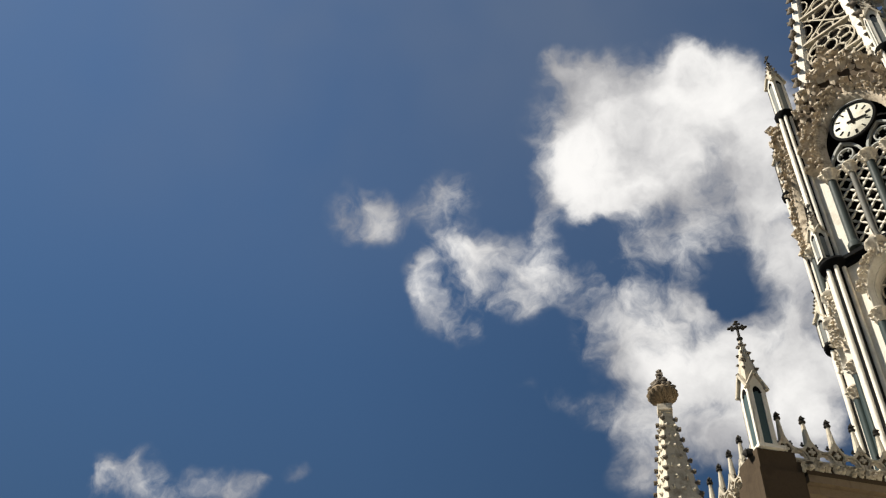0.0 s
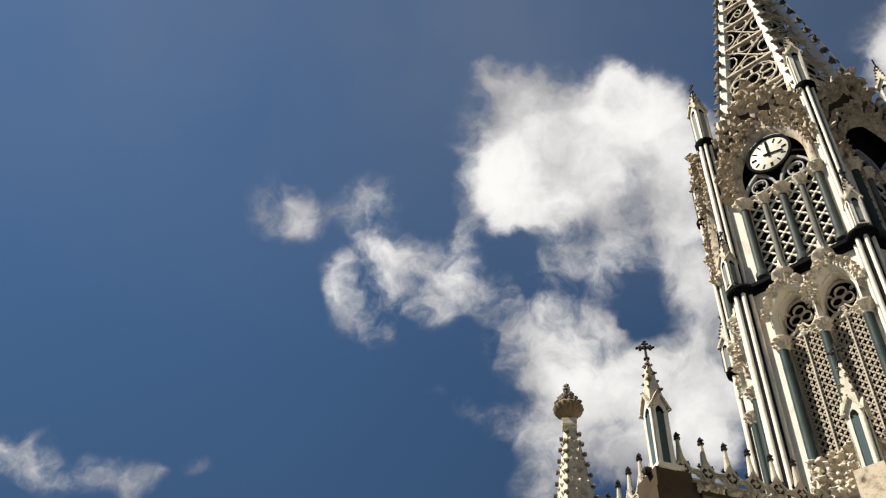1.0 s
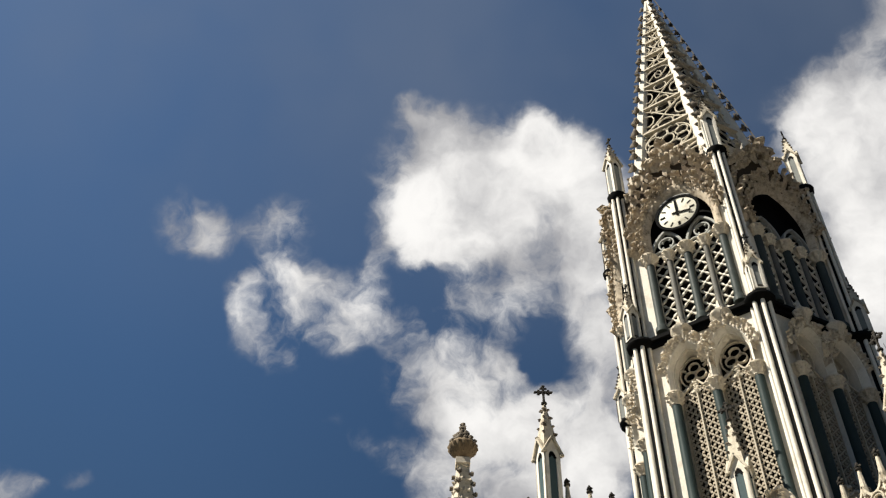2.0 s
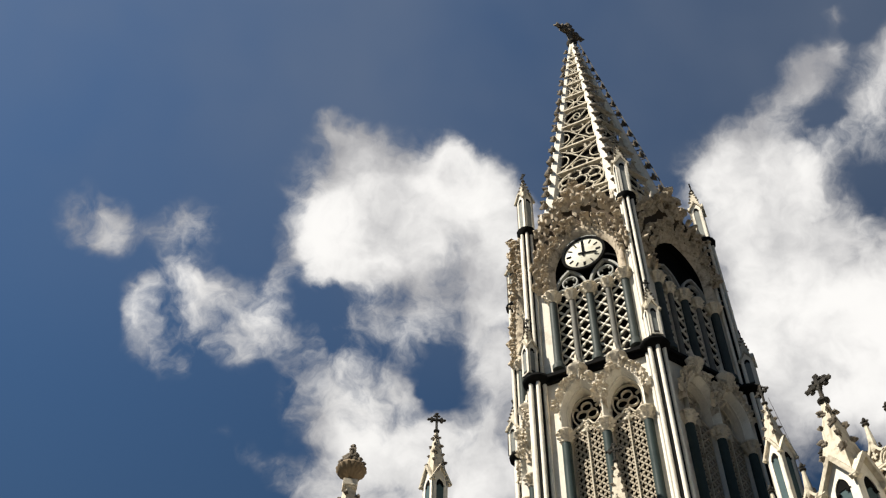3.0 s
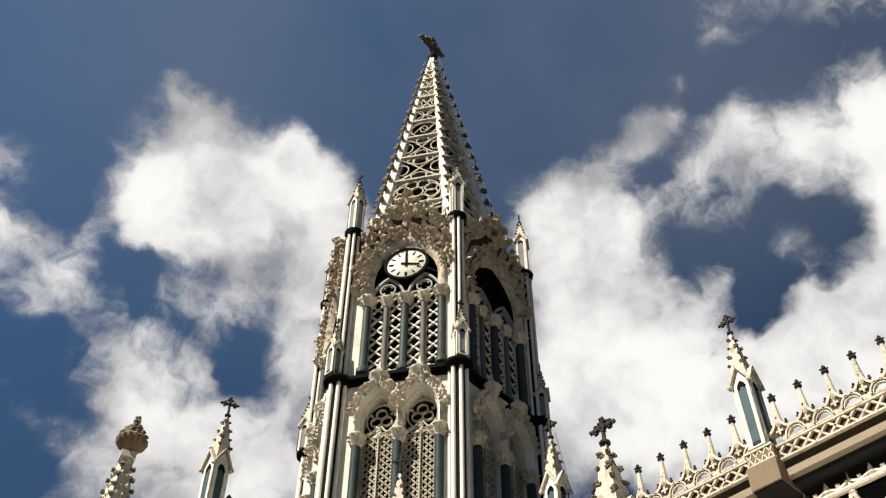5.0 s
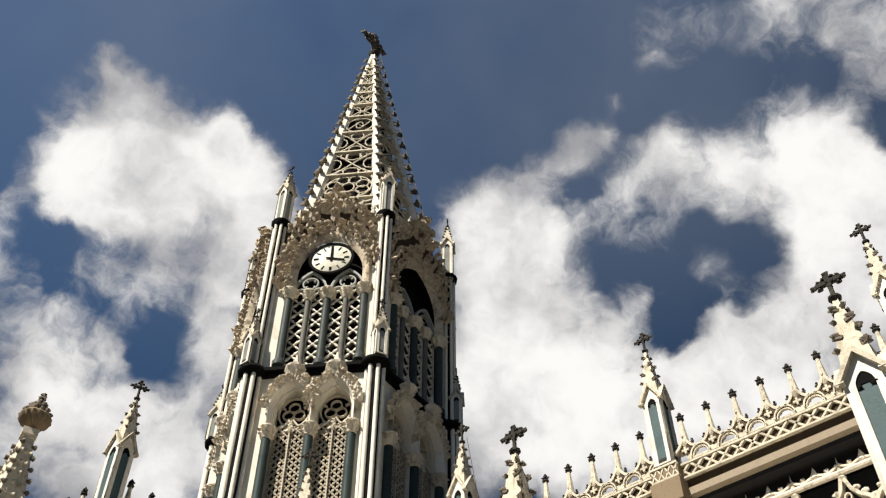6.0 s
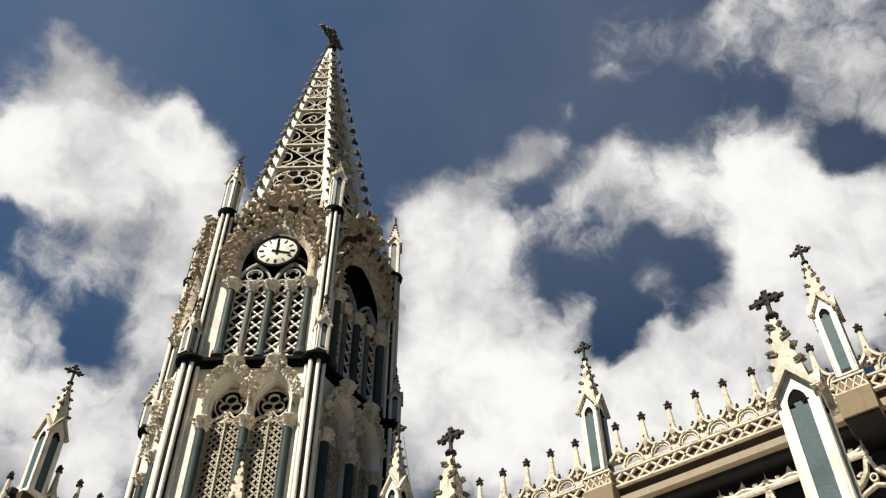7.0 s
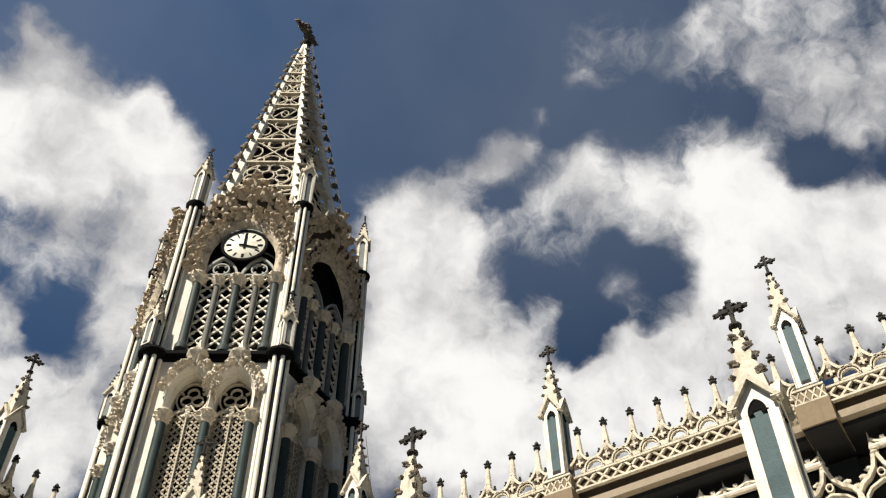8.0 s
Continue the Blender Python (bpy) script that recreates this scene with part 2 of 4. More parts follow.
IRON = surface("dark_iron", (0.06, 0.055, 0.05), rough=0.5)


# ---- mesh building ----
class Build:
    """Collects vertices and faces of one mesh."""

    def __init__(self):
        self.v, self.f = [], []

    def add(self, verts, faces, m=None):
        n = len(self.v)
        self.v += [tuple(m @ Vector(p)) if m else tuple(p) for p in verts]
        self.f += [[n + i for i in f] for f in faces]
        return self

    def box(self, c, s, m=None, taper=1.0):
        x, y, z = s[0] / 2, s[1] / 2, s[2] / 2
        p = [(c[0] + i * x * (taper if k > 0 else 1), c[1] + j * y * (taper if k > 0 else 1), c[2] + k * z) for k in (-1, 1) for i, j in ((-1, -1), (1, -1), (1, 1), (-1, 1))]
        return self.add(p, [(3, 2, 1, 0), (4, 5, 6, 7), (0, 1, 5, 4), (1, 2, 6, 5), (2, 3, 7, 6), (3, 0, 4, 7)], m)

    def bar(self, a, b, w, d, m=None):
        """A square bar from a to b; w across, d along y."""
        a, b = Vector(a), Vector(b)
        t = (b - a).normalized()
        y = Vector((0, 1, 0)) if abs(t.y) < 0.9 else Vector((1, 0, 0))
        s = t.cross(y).normalized() * (w / 2)
        y = s.cross(t).normalized() * (d / 2)
        p = [q + i * s + j * y for q in (a, b) for i, j in ((-1, -1), (1, -1), (1, 1), (-1, 1))]
        return self.add(p, [(3, 2, 1, 0), (4, 5, 6, 7), (0, 1, 5, 4), (1, 2, 6, 5), (2, 3, 7, 6), (3, 0, 4, 7)], m)

    def path(self, pts, w, d, m=None):
        """A square moulding that follows the points without a break."""
        pts = [Vector(p) for p in pts]
        closed = (pts[0] - pts[-1]).length < 1e-5
        if closed:
            pts.pop()
        n, v = len(pts), []
        for i, p in enumerate(pts):
            a = pts[i - 1] if closed or i else p
            c = pts[(i + 1) % n] if closed or i < n - 1 else p
            t = (c - a).normalized()
            s = t.cross(Vector((0, 1, 0))).normalized() * (w / 2)
            y = Vector((0, d / 2, 0))
            v += [p - s - y, p + s - y, p + s + y, p - s + y]
        f = [(4 * i + k, 4 * i + (k + 1) % 4, 4 * ((i + 1) % n) + (k + 1) % 4, 4 * ((i + 1) % n) + k) for i in range(n if closed else n - 1) for k in range(4)]
        if not closed:
            f += [(3, 2, 1, 0), tuple(4 * n - 4 + k for k in range(4))]
        return self.add(v, f, m)

    def ring(self, c, rx, rz, w, d, n=14, m=None, a0=0.0, a1=360.0):
        pts = [(c[0] + rx * math.cos(radians(a0 + (a1 - a0) * i / n)), c[1], c[2] + rz * math.sin(radians(a0 + (a1 - a0) * i / n))) for i in range(n + 1)]
        return self.path(pts, w, d, m)

    def lathe(self, prof, n=10, m=None, turn=0.0):
        """prof: rows of radius, height."""
        v = [(r * math.cos(turn + 2 * math.pi * i / n), r * math.sin(turn + 2 * math.pi * i / n), z) for r, z in prof for i in range(n)]
        f = [(j * n + i, j * n + (i + 1) % n, (j + 1) * n + (i + 1) % n, (j + 1) * n + i) for j in range(len(prof) - 1) for i in range(n)]
        f += [tuple(range(n))[::-1], tuple((len(prof) - 1) * n + i for i in range(n))]
        return self.add(v, f, m)

    def lobed(self, prof, lobes, n=32, m=None):
        """A turned body with carved flutes: rows of radius, height, depth of the flutes."""
        v = [(r * (1 + d * math.cos(lobes * 2 * math.pi * i / n)) * math.cos(2 * math.pi * i / n), r * (1 + d * math.cos(lobes * 2 * math.pi * i / n)) * math.sin(2 * math.pi * i / n), z) for r, z, d in prof for i in range(n)]
        f = [(j * n + i, j * n + (i + 1) % n, (j + 1) * n + (i + 1) % n, (j + 1) * n + i) for j in range(len(prof) - 1) for i in range(n)]
        f += [tuple(range(n))[::-1], tuple((len(prof) - 1) * n + i for i in range(n))]
        return self.add(v, f, m)

    def leaf(self, c, r, m=None, lobes=5, seed=0, squash=0.7):
        """A curled leaf knob: a lobed lump."""
        rnd = random.Random(seed)
        turn, v, n = rnd.random() * 6.3, [], 10
        rows = ((0.35, -0.9), (0.95, -0.35), (1.0, 0.2), (0.55, 0.75))
        for k, (q, h) in enumerate(rows):
            for i in range(n):
                a = 2 * math.pi * i / n
                w = q * (1 + 0.42 * math.cos(lobes * a + turn + 0.5 * k)) * r * rnd.uniform(0.85, 1.15)
                v.append((c[0] + w * math.cos(a), c[1] + w * math.sin(a) * squash, c[2] + h * r * rnd.uniform(0.85, 1.1)))
        f = [(j * n + i, j * n + (i + 1) % n, (j + 1) * n + (i + 1) % n, (j + 1) * n + i) for j in range(3) for i in range(n)]
        f += [tuple(range(n))[::-1], tuple(3 * n + i for i in range(n))]
        return self.add(v, f, m)

    def acanthus(self, r, m, seed=0):
        """A curled leaf that springs from the wall: up along z, out along -y, hooked at the tip."""
        rnd = random.Random(seed)
        spine = ((0.0, 0.0, 0.30), (-0.25, 0.55, 0.62), (-0.60, 1.05, 0.75), (-1.05, 1.30, 0.62), (-1.35, 1.10, 0.36), (-1.25, 0.80, 0.10))
        v = []
        for i, (y, z, w) in enumerate(spine):
            w *= rnd.uniform(0.8, 1.15) * (1.25 if i % 2 else 0.85)
            y *= rnd.uniform(0.85, 1.15)
            for x, dy in ((-w, 0.16), (-w * 0.45, -0.02), (0, -0.14), (w * 0.45, -0.02), (w, 0.16), (0, 0.12)):
                v.append((x * r, (y + dy) * r, z * r))
        f = [(6 * i + k, 6 * i + (k + 1) % 6, 6 * i + 6 + (k + 1) % 6, 6 * i + 6 + k) for i in range(5) for k in range(6)]
        f += [(5, 4, 3, 2, 1, 0), (30, 31, 32, 33, 34, 35)]
        self.add(v, f, m)
        self.leaf((0, -1.10 * r, 1.06 * r), 0.34 * r, m, lobes=3, seed=seed, squash=0.8)
        return self

    def mesh(self, name, mat, angle=38):
        me = bpy.data.meshes.new(name)
        me.from_pydata(self.v, [], self.f)
        me.polygons.foreach_set("use_smooth", [True] * len(me.polygons))
        me.set_sharp_from_angle(angle=radians(angle))
        me.materials.append(mat)
        me.update()
        return me


def plate(name, outlines, y0, y1, mat):
    """A flat plate in the x-z plane, with holes, from y0 to y1 (front to back)."""
    cu = bpy.data.curves.new(name, "CURVE")
    cu.dimensions, cu.fill_mode, cu.extrude = "2D", "BOTH", (y1 - y0) / 2
    for pts in outlines:
        s = cu.splines.new("POLY")
        s.points.add(len(pts) - 1)
        for p, (x, z) in zip(s.points, pts):
            p.co = (x, z, 0, 1)
        s.use_cyclic_u = True
    ob = bpy.data.objects.new(name, cu)
    me = bpy.data.meshes.new_from_object(ob)
    bpy.data.objects.remove(ob)
    bpy.data.curves.remove(cu)
    me.transform(Matrix.Translation((0, (y0 + y1) / 2, 0)) @ Matrix.Rotation(radians(90), 4, "X"))
    me.materials.clear()
    me.materials.append(mat)
    me.name = name
    return me


def hang(name, data, parent, m=None, label=""):
    """Links a mesh as one part under a thing or a part."""
    ob = new(name, data)
    ob.parent = parent
    if m is not None:
        ob.matrix_basis = m
    if label:
        ob["label"] = label
    return ob


def part(name, build, mat, parent, label="", m=None):
    return hang(name, build.mesh(name, mat), parent, m, label)


def thing(name, m, label, category, group="", kind=""):
    ob = new(name)
    ob.matrix_basis = m
    return tagged(ob, label, category, group, kind)


def facing(az):
    """Turn so that -y looks along the compass bearing az."""
    return pose(0, 0, 0, 0, 0, 180 - az)


def arch(xc, hw, z0, zs, za, n=7):
    """The outline of a pointed opening."""
    rise = za - zs
    r = (hw * hw + rise * rise) / (2 * hw)
    top = math.asin(min(1.0, rise / r))
    left = [(xc - hw + r - r * math.cos(top * i / n), zs + r * math.sin(top * i / n)) for i in range(n + 1)]
    right = [(2 * xc - x, z) for x, z in left[::-1]][1:]
    return [(xc - hw, z0)] + left + right + [(xc + hw, z0)]


def along(pts, step):
    """Points at even steps on a polyline, with the direction there."""
    out, left = [], step / 2
    for (x0, z0), (x1, z1) in zip(pts, pts[1:]):
        n = math.hypot(x1 - x0, z1 - z0)
        while left <= n:
            out.append((x0 + (x1 - x0) * left / n, z0 + (z1 - z0) * left / n, math.atan2(z1 - z0, x1 - x0)))
            left += step
        left -= n
    return out


# ---- pinnacles ----
def cross_build(h, span, t):
    """A latin cross with trefoil ends, foot at the origin, arms along x."""
    b = Build()
    arm = h * 0.62
    b.lathe([(t * 0.55, 0), (t * 0.5, arm - span * 0.15)], 8)
    b.bar((0, 0, arm - span * 0.2), (0, 0, h - t), t, t)
    b.bar((-span / 2 + t, 0, arm), (span / 2 - t, 0, arm), t, t)
    for x, z in ((-span / 2, arm), (span / 2, arm), (0, h)):
        ux, uz = (1 if x > 0 else -1 if x < 0 else 0), (1 if x == 0 else 0)
        b.leaf((x - ux * t * 0.4, 0, z - uz * t * 0.4), t * 0.75, lobes=4, seed=3)
        for s in (-1, 1):
            b.leaf((x - ux * t * 1.5 + s * uz * t * 0.95, 0, z - uz * t * 1.5 + s * (1 - uz) * t * 0.95), t * 0.62, lobes=3, seed=5)
    b.leaf((0, 0, arm), t * 0.9, lobes=4, seed=8, squash=0.9)
    return b


PIN = {}


def pinnacle(parent, m, kind, w, body, gable, spike, cross_h, span, base=0.0, panel=None, turn_cross=0.0, rows=4, down=0.0, name="pinnacle"):
    """A gabled shaft with sunk panels, a crocketed spirelet and a cross. body, gable, spike: heights above its foot."""
    top = hang(name, None, parent, m)
    hw = w / 2
    if kind not in PIN:
        s = {}
        fw = w * 0.265
        pw = hw - fw
        b = Build().box((0, 0, (body - down) / 2), (w - 0.10 * w, w - 0.10 * w, body + down))
        s["core"] = b.mesh("panel", panel or TEAL)
        outer = [(-hw, -down), (-hw, body), (0, gable - 0.06 * w), (hw, body), (hw, -down)]
        hole = arch(0, pw, base + 0.06 - down, body - w * 0.22, body + w * 0.18)
        s["frame"] = plate("frame", [outer, hole], -hw, -hw + 0.09 * w, CREAM)
        # shade of the deep arched head as a black plate, with a knob at each shoulder
        s["head_shade"] = plate("panel_head", [arch(0, pw * 0.97, body - w * 0.16, body - w * 0.12, body + w * 0.16)], -hw + 0.03 * w, -hw + 0.06 * w, BLACK)
        s["knob"] = Build().leaf((0, 0, 0), w * 0.085, lobes=3, seed=4).mesh("knob", BLACK)
        s["sill"] = Build().box((0, -hw + 0.05 * w, base + 0.09 - down), (pw * 1.9, 0.12 * w, 0.10), taper=0.8).mesh("sill", SOOT)
        g = Build()
        e = w * 0.13
        for sx in (-1, 1):
            g.bar((sx * (hw + e), -hw - e * 0.35, body - e * 0.75), (0, -hw - e * 0.35, gable), w * 0.13, e * 1.9)
        s["gable"] = g.mesh("gable", WORN)
        sp = Build()
        r0, r1 = w * 0.60, w * 0.11
        sp.lathe([(w * 0.66, body + 0.02), (w * 0.56, gable - 0.05), (w * 0.50, gable + (spike - gable) * 0.18), (w * 0.35, gable + (spike - gable) * 0.42), (w * 0.32, gable + (spike - gable) * 0.55), (w * 0.18, gable + (spike - gable) * 0.78), (w * 0.10, spike)], 4, turn=math.pi / 4)
        s["spirelet"] = sp.mesh("spirelet", WORN)
        kn = Build()
        kn.leaf((0, 0, 0), w * 0.085, lobes=4, seed=7, squash=0.9)
        kn.acanthus(w * 0.085, pose(-w * 0.05, 0, -w * 0.06, 0, 0, 90), seed=3)
        kn.bar((0, 0, -0.02), (-w * 0.12, 0, -w * 0.08), w * 0.08, w * 0.08)
        s["crocket"] = kn.mesh("crocket", LEAFSOOT)
        co = Build().lathe([(w * 0.10, spike - 0.02), (w * 0.18, spike + w * 0.04), (w * 0.18, spike + w * 0.11), (w * 0.08, spike + w * 0.20)], 8)
        s["collar"] = co.mesh("collar", SOOT)
        if cross_h:
            s["cross"] = cross_build(cross_h, span, span * 0.14).mesh("cross", SOOT)
        PIN[kind] = s
    s = PIN[kind]
    hang("panel", s["core"], top, label="painted sunk panel")
    for a in range(4):
        r = pose(0, 0, 0, 0, 0, 90 * a)
        hang("frame", s["frame"], top, r)
        hang("panel_head", s["head_shade"], top, r)
        hang("sill", s["sill"], top, r)
        for sx in (-1, 1):
            hang("knob", s["knob"], top, r @ pose(sx * (hw - w * 0.265) * 0.80, -hw + 0.045 * w, body - w * 0.22))
        hang("gable", s["gable"], top, r)
    hang("spirelet", s["spirelet"], top)
    for a in range(4):
        for i in range(rows):
            q = (i + 0.5) / rows
            z = gable + (spike - gable) * (0.02 + 0.93 * q)
            rr = w * (0.42 * (1 - q) + 0.15)
            hang("crocket", s["crocket"], top, pose(0, 0, 0, 0, 0, 90 * a + 45) @ pose(rr, 0, z, 0, 0, 23 * ((3 * i + a) % 5) - 46) @ Matrix.Scale(1.2 * (0.85 + 0.09 * ((2 * i + 3 * a) % 5)), 4))
    hang("collar", s["collar"], top)
    if cross_h:
        hang("cross", s["cross"], top, pose(0, 0, spike + 0.1 * w, 0, 0, turn_cross), "blackened trefoil cross")
    return top


# ---- the ground ----
g = Build().add([(-3000, -3000, 0), (3000, -3000, 0), (3000, 3000, 0), (-3000, 3000, 0)], [(0, 1, 2, 3)])
tagged(new("ground", g.mesh("ground", PAVING)), "grey stone paving round the church", "ground", kind="structure")

# unseen plain walls added behind and beside the viewer to shape the fill light
for nm, c, sz in (("wall_south", (0, -26, 4.5), (80, 0.6, 9.0)), ("wall_east", (38, -4, 4.5), (0.6, 44, 9.0)), ("wall_west", (-38, 2, 4.0), (0.6, 56, 8.0))):
    tagged(new(nm, Build().box(c, sz).mesh(nm, SCREEN_WALL)), "plain added wall, unseen, that shapes the fill light", "wall", kind="structure")

# ---- the hexagonal bell tower ----
TX, TY, TAZ = 1.32, 28.79, 166.42
APO = 3.50                             # middle of a wall face
tower = thing("church_tower", pose(TX, TY, 0), "cream hexagonal gothic bell tower with blue-grey columns and openwork spire", "tower")
FACES = [facing(TAZ + 30 + 60 * k) @ pose(0.11, -APO, 0) for k in range(6)]
CORNERS = [facing(TAZ + 60 * k) for k in range(6)]


def pierced(xc, hw, z0, z1, cols, mat, thick, a, e, w):
    """A stone lattice pierced with crosses, set out in quarter cells."""
    c = 2 * hw / cols
    rows = round((z1 - z0) / (c * 1.02))
    ch = (z1 - z0) / rows
    quarter = [(a, 0), (0.5, 0), (0.5, 0.5 - a), (0.5 - e, 0.5 - a), (0.5 - w, 0.5 - w), (0.5 - a, 0.5 - e), (0.5 - a, 0.5), (0, 0.5), (0, a), (e, a), (w, w), (a, e)]
    b, n = Build(), len(quarter)
    for r in range(rows):
        for i in range(cols):
            u, v = xc - hw + (i + 0.5) * c, z0 + (r + 0.5) * ch
            for sx, sz in ((1, 1), (-1, 1), (-1, -1), (1, -1)):
                pts = [(u + sx * x * c, v + sz * z * ch) for x, z in quarter][::sx * sz]
                front, back = list(range(n)), list(range(n, 2 * n))[::-1]
                sides = [(q, n + q, n + (q + 1) % n, (q + 1) % n) for q in range(n)]
                b.add([(x, y, z) for y in (-thick / 2, thick / 2) for x, z in pts], [front, back] + sides)
    for q in (-1, 1):
        b.bar((xc + q * hw, 0, z0), (xc + q * hw, 0, z1), 0.10 * c, thick * 1.2)
    return b.mesh("lattice", mat)


def arch_loft(name, xc, rings, mat, z0):
    """A moulding swept round a pointed arch: rings of half width, springing, apex, depth."""
    b, n = Build(), 0
    for hw, zs, za, y in rings:
        pts = arch(xc, hw, z0, zs, za, 9)
        n = len(pts)
        b.v += [(x, y, z) for x, z in pts]
    b.f += [(j * n + i, j * n + i + 1, (j + 1) * n + i + 1, (j + 1) * n + i) for j in range(len(rings) - 1) for i in range(n - 1)]
    return b.mesh(name, mat, 50)


def crockets(pts, step, size, seed, y, out=0.0, tilt=0.5):
    """A row of large curled leaves on an arch, each growing up and outwards."""
    b, rnd = Build(), random.Random(seed)
    for x, z, a in along(pts, step):
        nx, nz = -math.sin(a), math.cos(a)
        turn = math.atan2(nx, max(nz, 0.35)) * tilt
        r = size * rnd.uniform(0.82, 1.2)
        m = Matrix.Translation((x + nx * out, y, z + nz * out)) @ Euler((rnd.uniform(-0.35, 0.15), turn + rnd.uniform(-0.3, 0.3), rnd.uniform(-0.35, 0.35))).to_matrix().to_4x4()
        b.acanthus(r, m, seed=rnd.randrange(999))
    return b


def capital(r):
    """A bell of carved leaves under a square-cut top."""
    return Build().lobed([(r * 0.95, -0.16, 0), (r * 1.18, -0.12, 0), (r * 1.0, -0.08, 0.0), (r * 1.25, -0.02, 0.14), (r * 1.65, 0.05, 0.22), (r * 1.35, 0.09, 0.08), (r * 1.55, 0.14, 0.15), (r * 1.95, 0.20, 0.20), (r * 1.6, 0.23, 0.0), (r * 1.8, 0.25, 0), (r * 1.8, 0.30, 0)], 7, 28)


def shaft(r, z0, z1):
    return Build().lathe([(r * 1.5, z0), (r * 1.5, z0 + 0.18), (r * 1.1, z0 + 0.28), (r, z0 + 0.34), (r, z1)], 12)


def foliage(pts, step, size, seed, spread=0.0, y=0.0, deep=0.5, rows=1):
    """Carved leaves set along an outline."""
    b, rnd = Build(), random.Random(seed)
    for j in range(rows):
        for i, (x, z, a) in enumerate(along(pts, step)):
            off = (j + 0.2 + 0.5 * rnd.random()) * spread
            px, pz = x - math.sin(a) * off, z + math.cos(a) * off
            r = size * rnd.uniform(0.8, 1.3)
            if rnd.random() < 0.88:
                m = Matrix.Translation((px, y + 0.02, pz)) @ Euler((0, -a + rnd.uniform(-0.6, 0.6), 0)).to_matrix().to_4x4() @ Euler((rnd.uniform(-0.3, 0.3), 0, 0)).to_matrix().to_4x4()
                b.acanthus(r * 1.15, m, seed=rnd.randrange(999))
            else:
                m = Matrix.Translation((px, y - rnd.random() * deep * size, pz)) @ Euler((rnd.uniform(-0.6, 0.6), a + rnd.uniform(-0.7, 0.7), rnd.uniform(-0.5, 0.5))).to_matrix().to_4x4()
                b.leaf((0, 0, 0), r * 0.85, m, lobes=rnd.choice((3, 4, 5)), seed=rnd.randrange(999), squash=0.55)
    return b


LOW = [arch(s * 0.68, 0.57, 16.5, 22.55, 23.52) for s in (-1, 1)]
UP = arch(0, 1.36, 24.55, 29.15, 30.98)
T = {}
T["wall"] = plate("wall", [[(-2.0, 0), (-2.0, 31.6), (-1.45, 32.0), (-0.5, 32.9), (0.5, 32.9), (1.45, 32.0), (2.0, 31.6), (2.0, 0)], *LOW, UP], 0.0, 0.50, CREAM)
# near-black sheet that stands for the shade behind the windows
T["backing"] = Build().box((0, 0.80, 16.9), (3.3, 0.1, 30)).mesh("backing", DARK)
T["string_course"] = Build().box((0, -0.10, 24.22), (3.9, 0.32, 0.14)).box((0, -0.05, 24.06), (3.9, 0.2, 0.14)).mesh("string_course", BLACK)
T["lattice"] = [pierced(s * 0.68, 0.50, 16.5, 22.0, 4, STONE_LATTICE, 0.04, 0.385, 0.075, 0.13) for s in (-1, 1)]
T["lattice_rib"] = []
for s in (-1, 1):
    b = Build().bar((s * 0.68, -0.05, 16.5), (s * 0.68, -0.05, 22.0), 0.04, 0.08)
    for i in range(4):
        b.leaf((s * 0.68, -0.07, 21.88 + 0.11 * i), 0.11 - 0.022 * i, lobes=4, seed=i, squash=0.6)
    for q in (-1, 1):
        b.path([(s * 0.68 + q * x, -0.03, z) for x, z in ((0.50, 21.95), (0.36, 22.0), (0.2, 22.1), (0.06, 22.3))], 0.06, 0.07)
    T["lattice_rib"].append(b.mesh("lattice_rib", WORN))
T["rose"] = []
for s in (-1, 1):
    b = Build()
    for i in range(3):
        a = math.pi / 2 + math.pi * 2 / 3 * i
        b.ring((s * 0.68 + 0.20 * math.cos(a), 0, 22.76 + 0.20 * math.sin(a)), 0.18, 0.18, 0.034, 0.1, 12)
        b.bar((s * 0.68 + 0.34 * math.cos(a + 1.05), 0, 22.76 + 0.34 * math.sin(a + 1.05)), (s * 0.68 + 0.48 * math.cos(a + 1.05), 0, 22.76 + 0.48 * math.sin(a + 1.05)), 0.05, 0.1)
    b.ring((s * 0.68, 0, 22.76), 0.50, 0.60, 0.045, 0.1, 18)
    for q in (-1, 1):
        b.ring((s * 0.68 + q * 0.34, 0, 22.08), 0.17, 0.17, 0.045, 0.1, 10)
    T["rose"].append(b.mesh("rose", ORNAMENT))
T["low_shaft"] = shaft(0.15, 16.85, 21.5).mesh("column", COLUMN)
T["low_cap"] = capital(0.155).mesh("capital", ORNAMENT)
T["low_hood"], T["bracket"] = [], []


def merge(b, other):
    b.add(other.v, other.f)


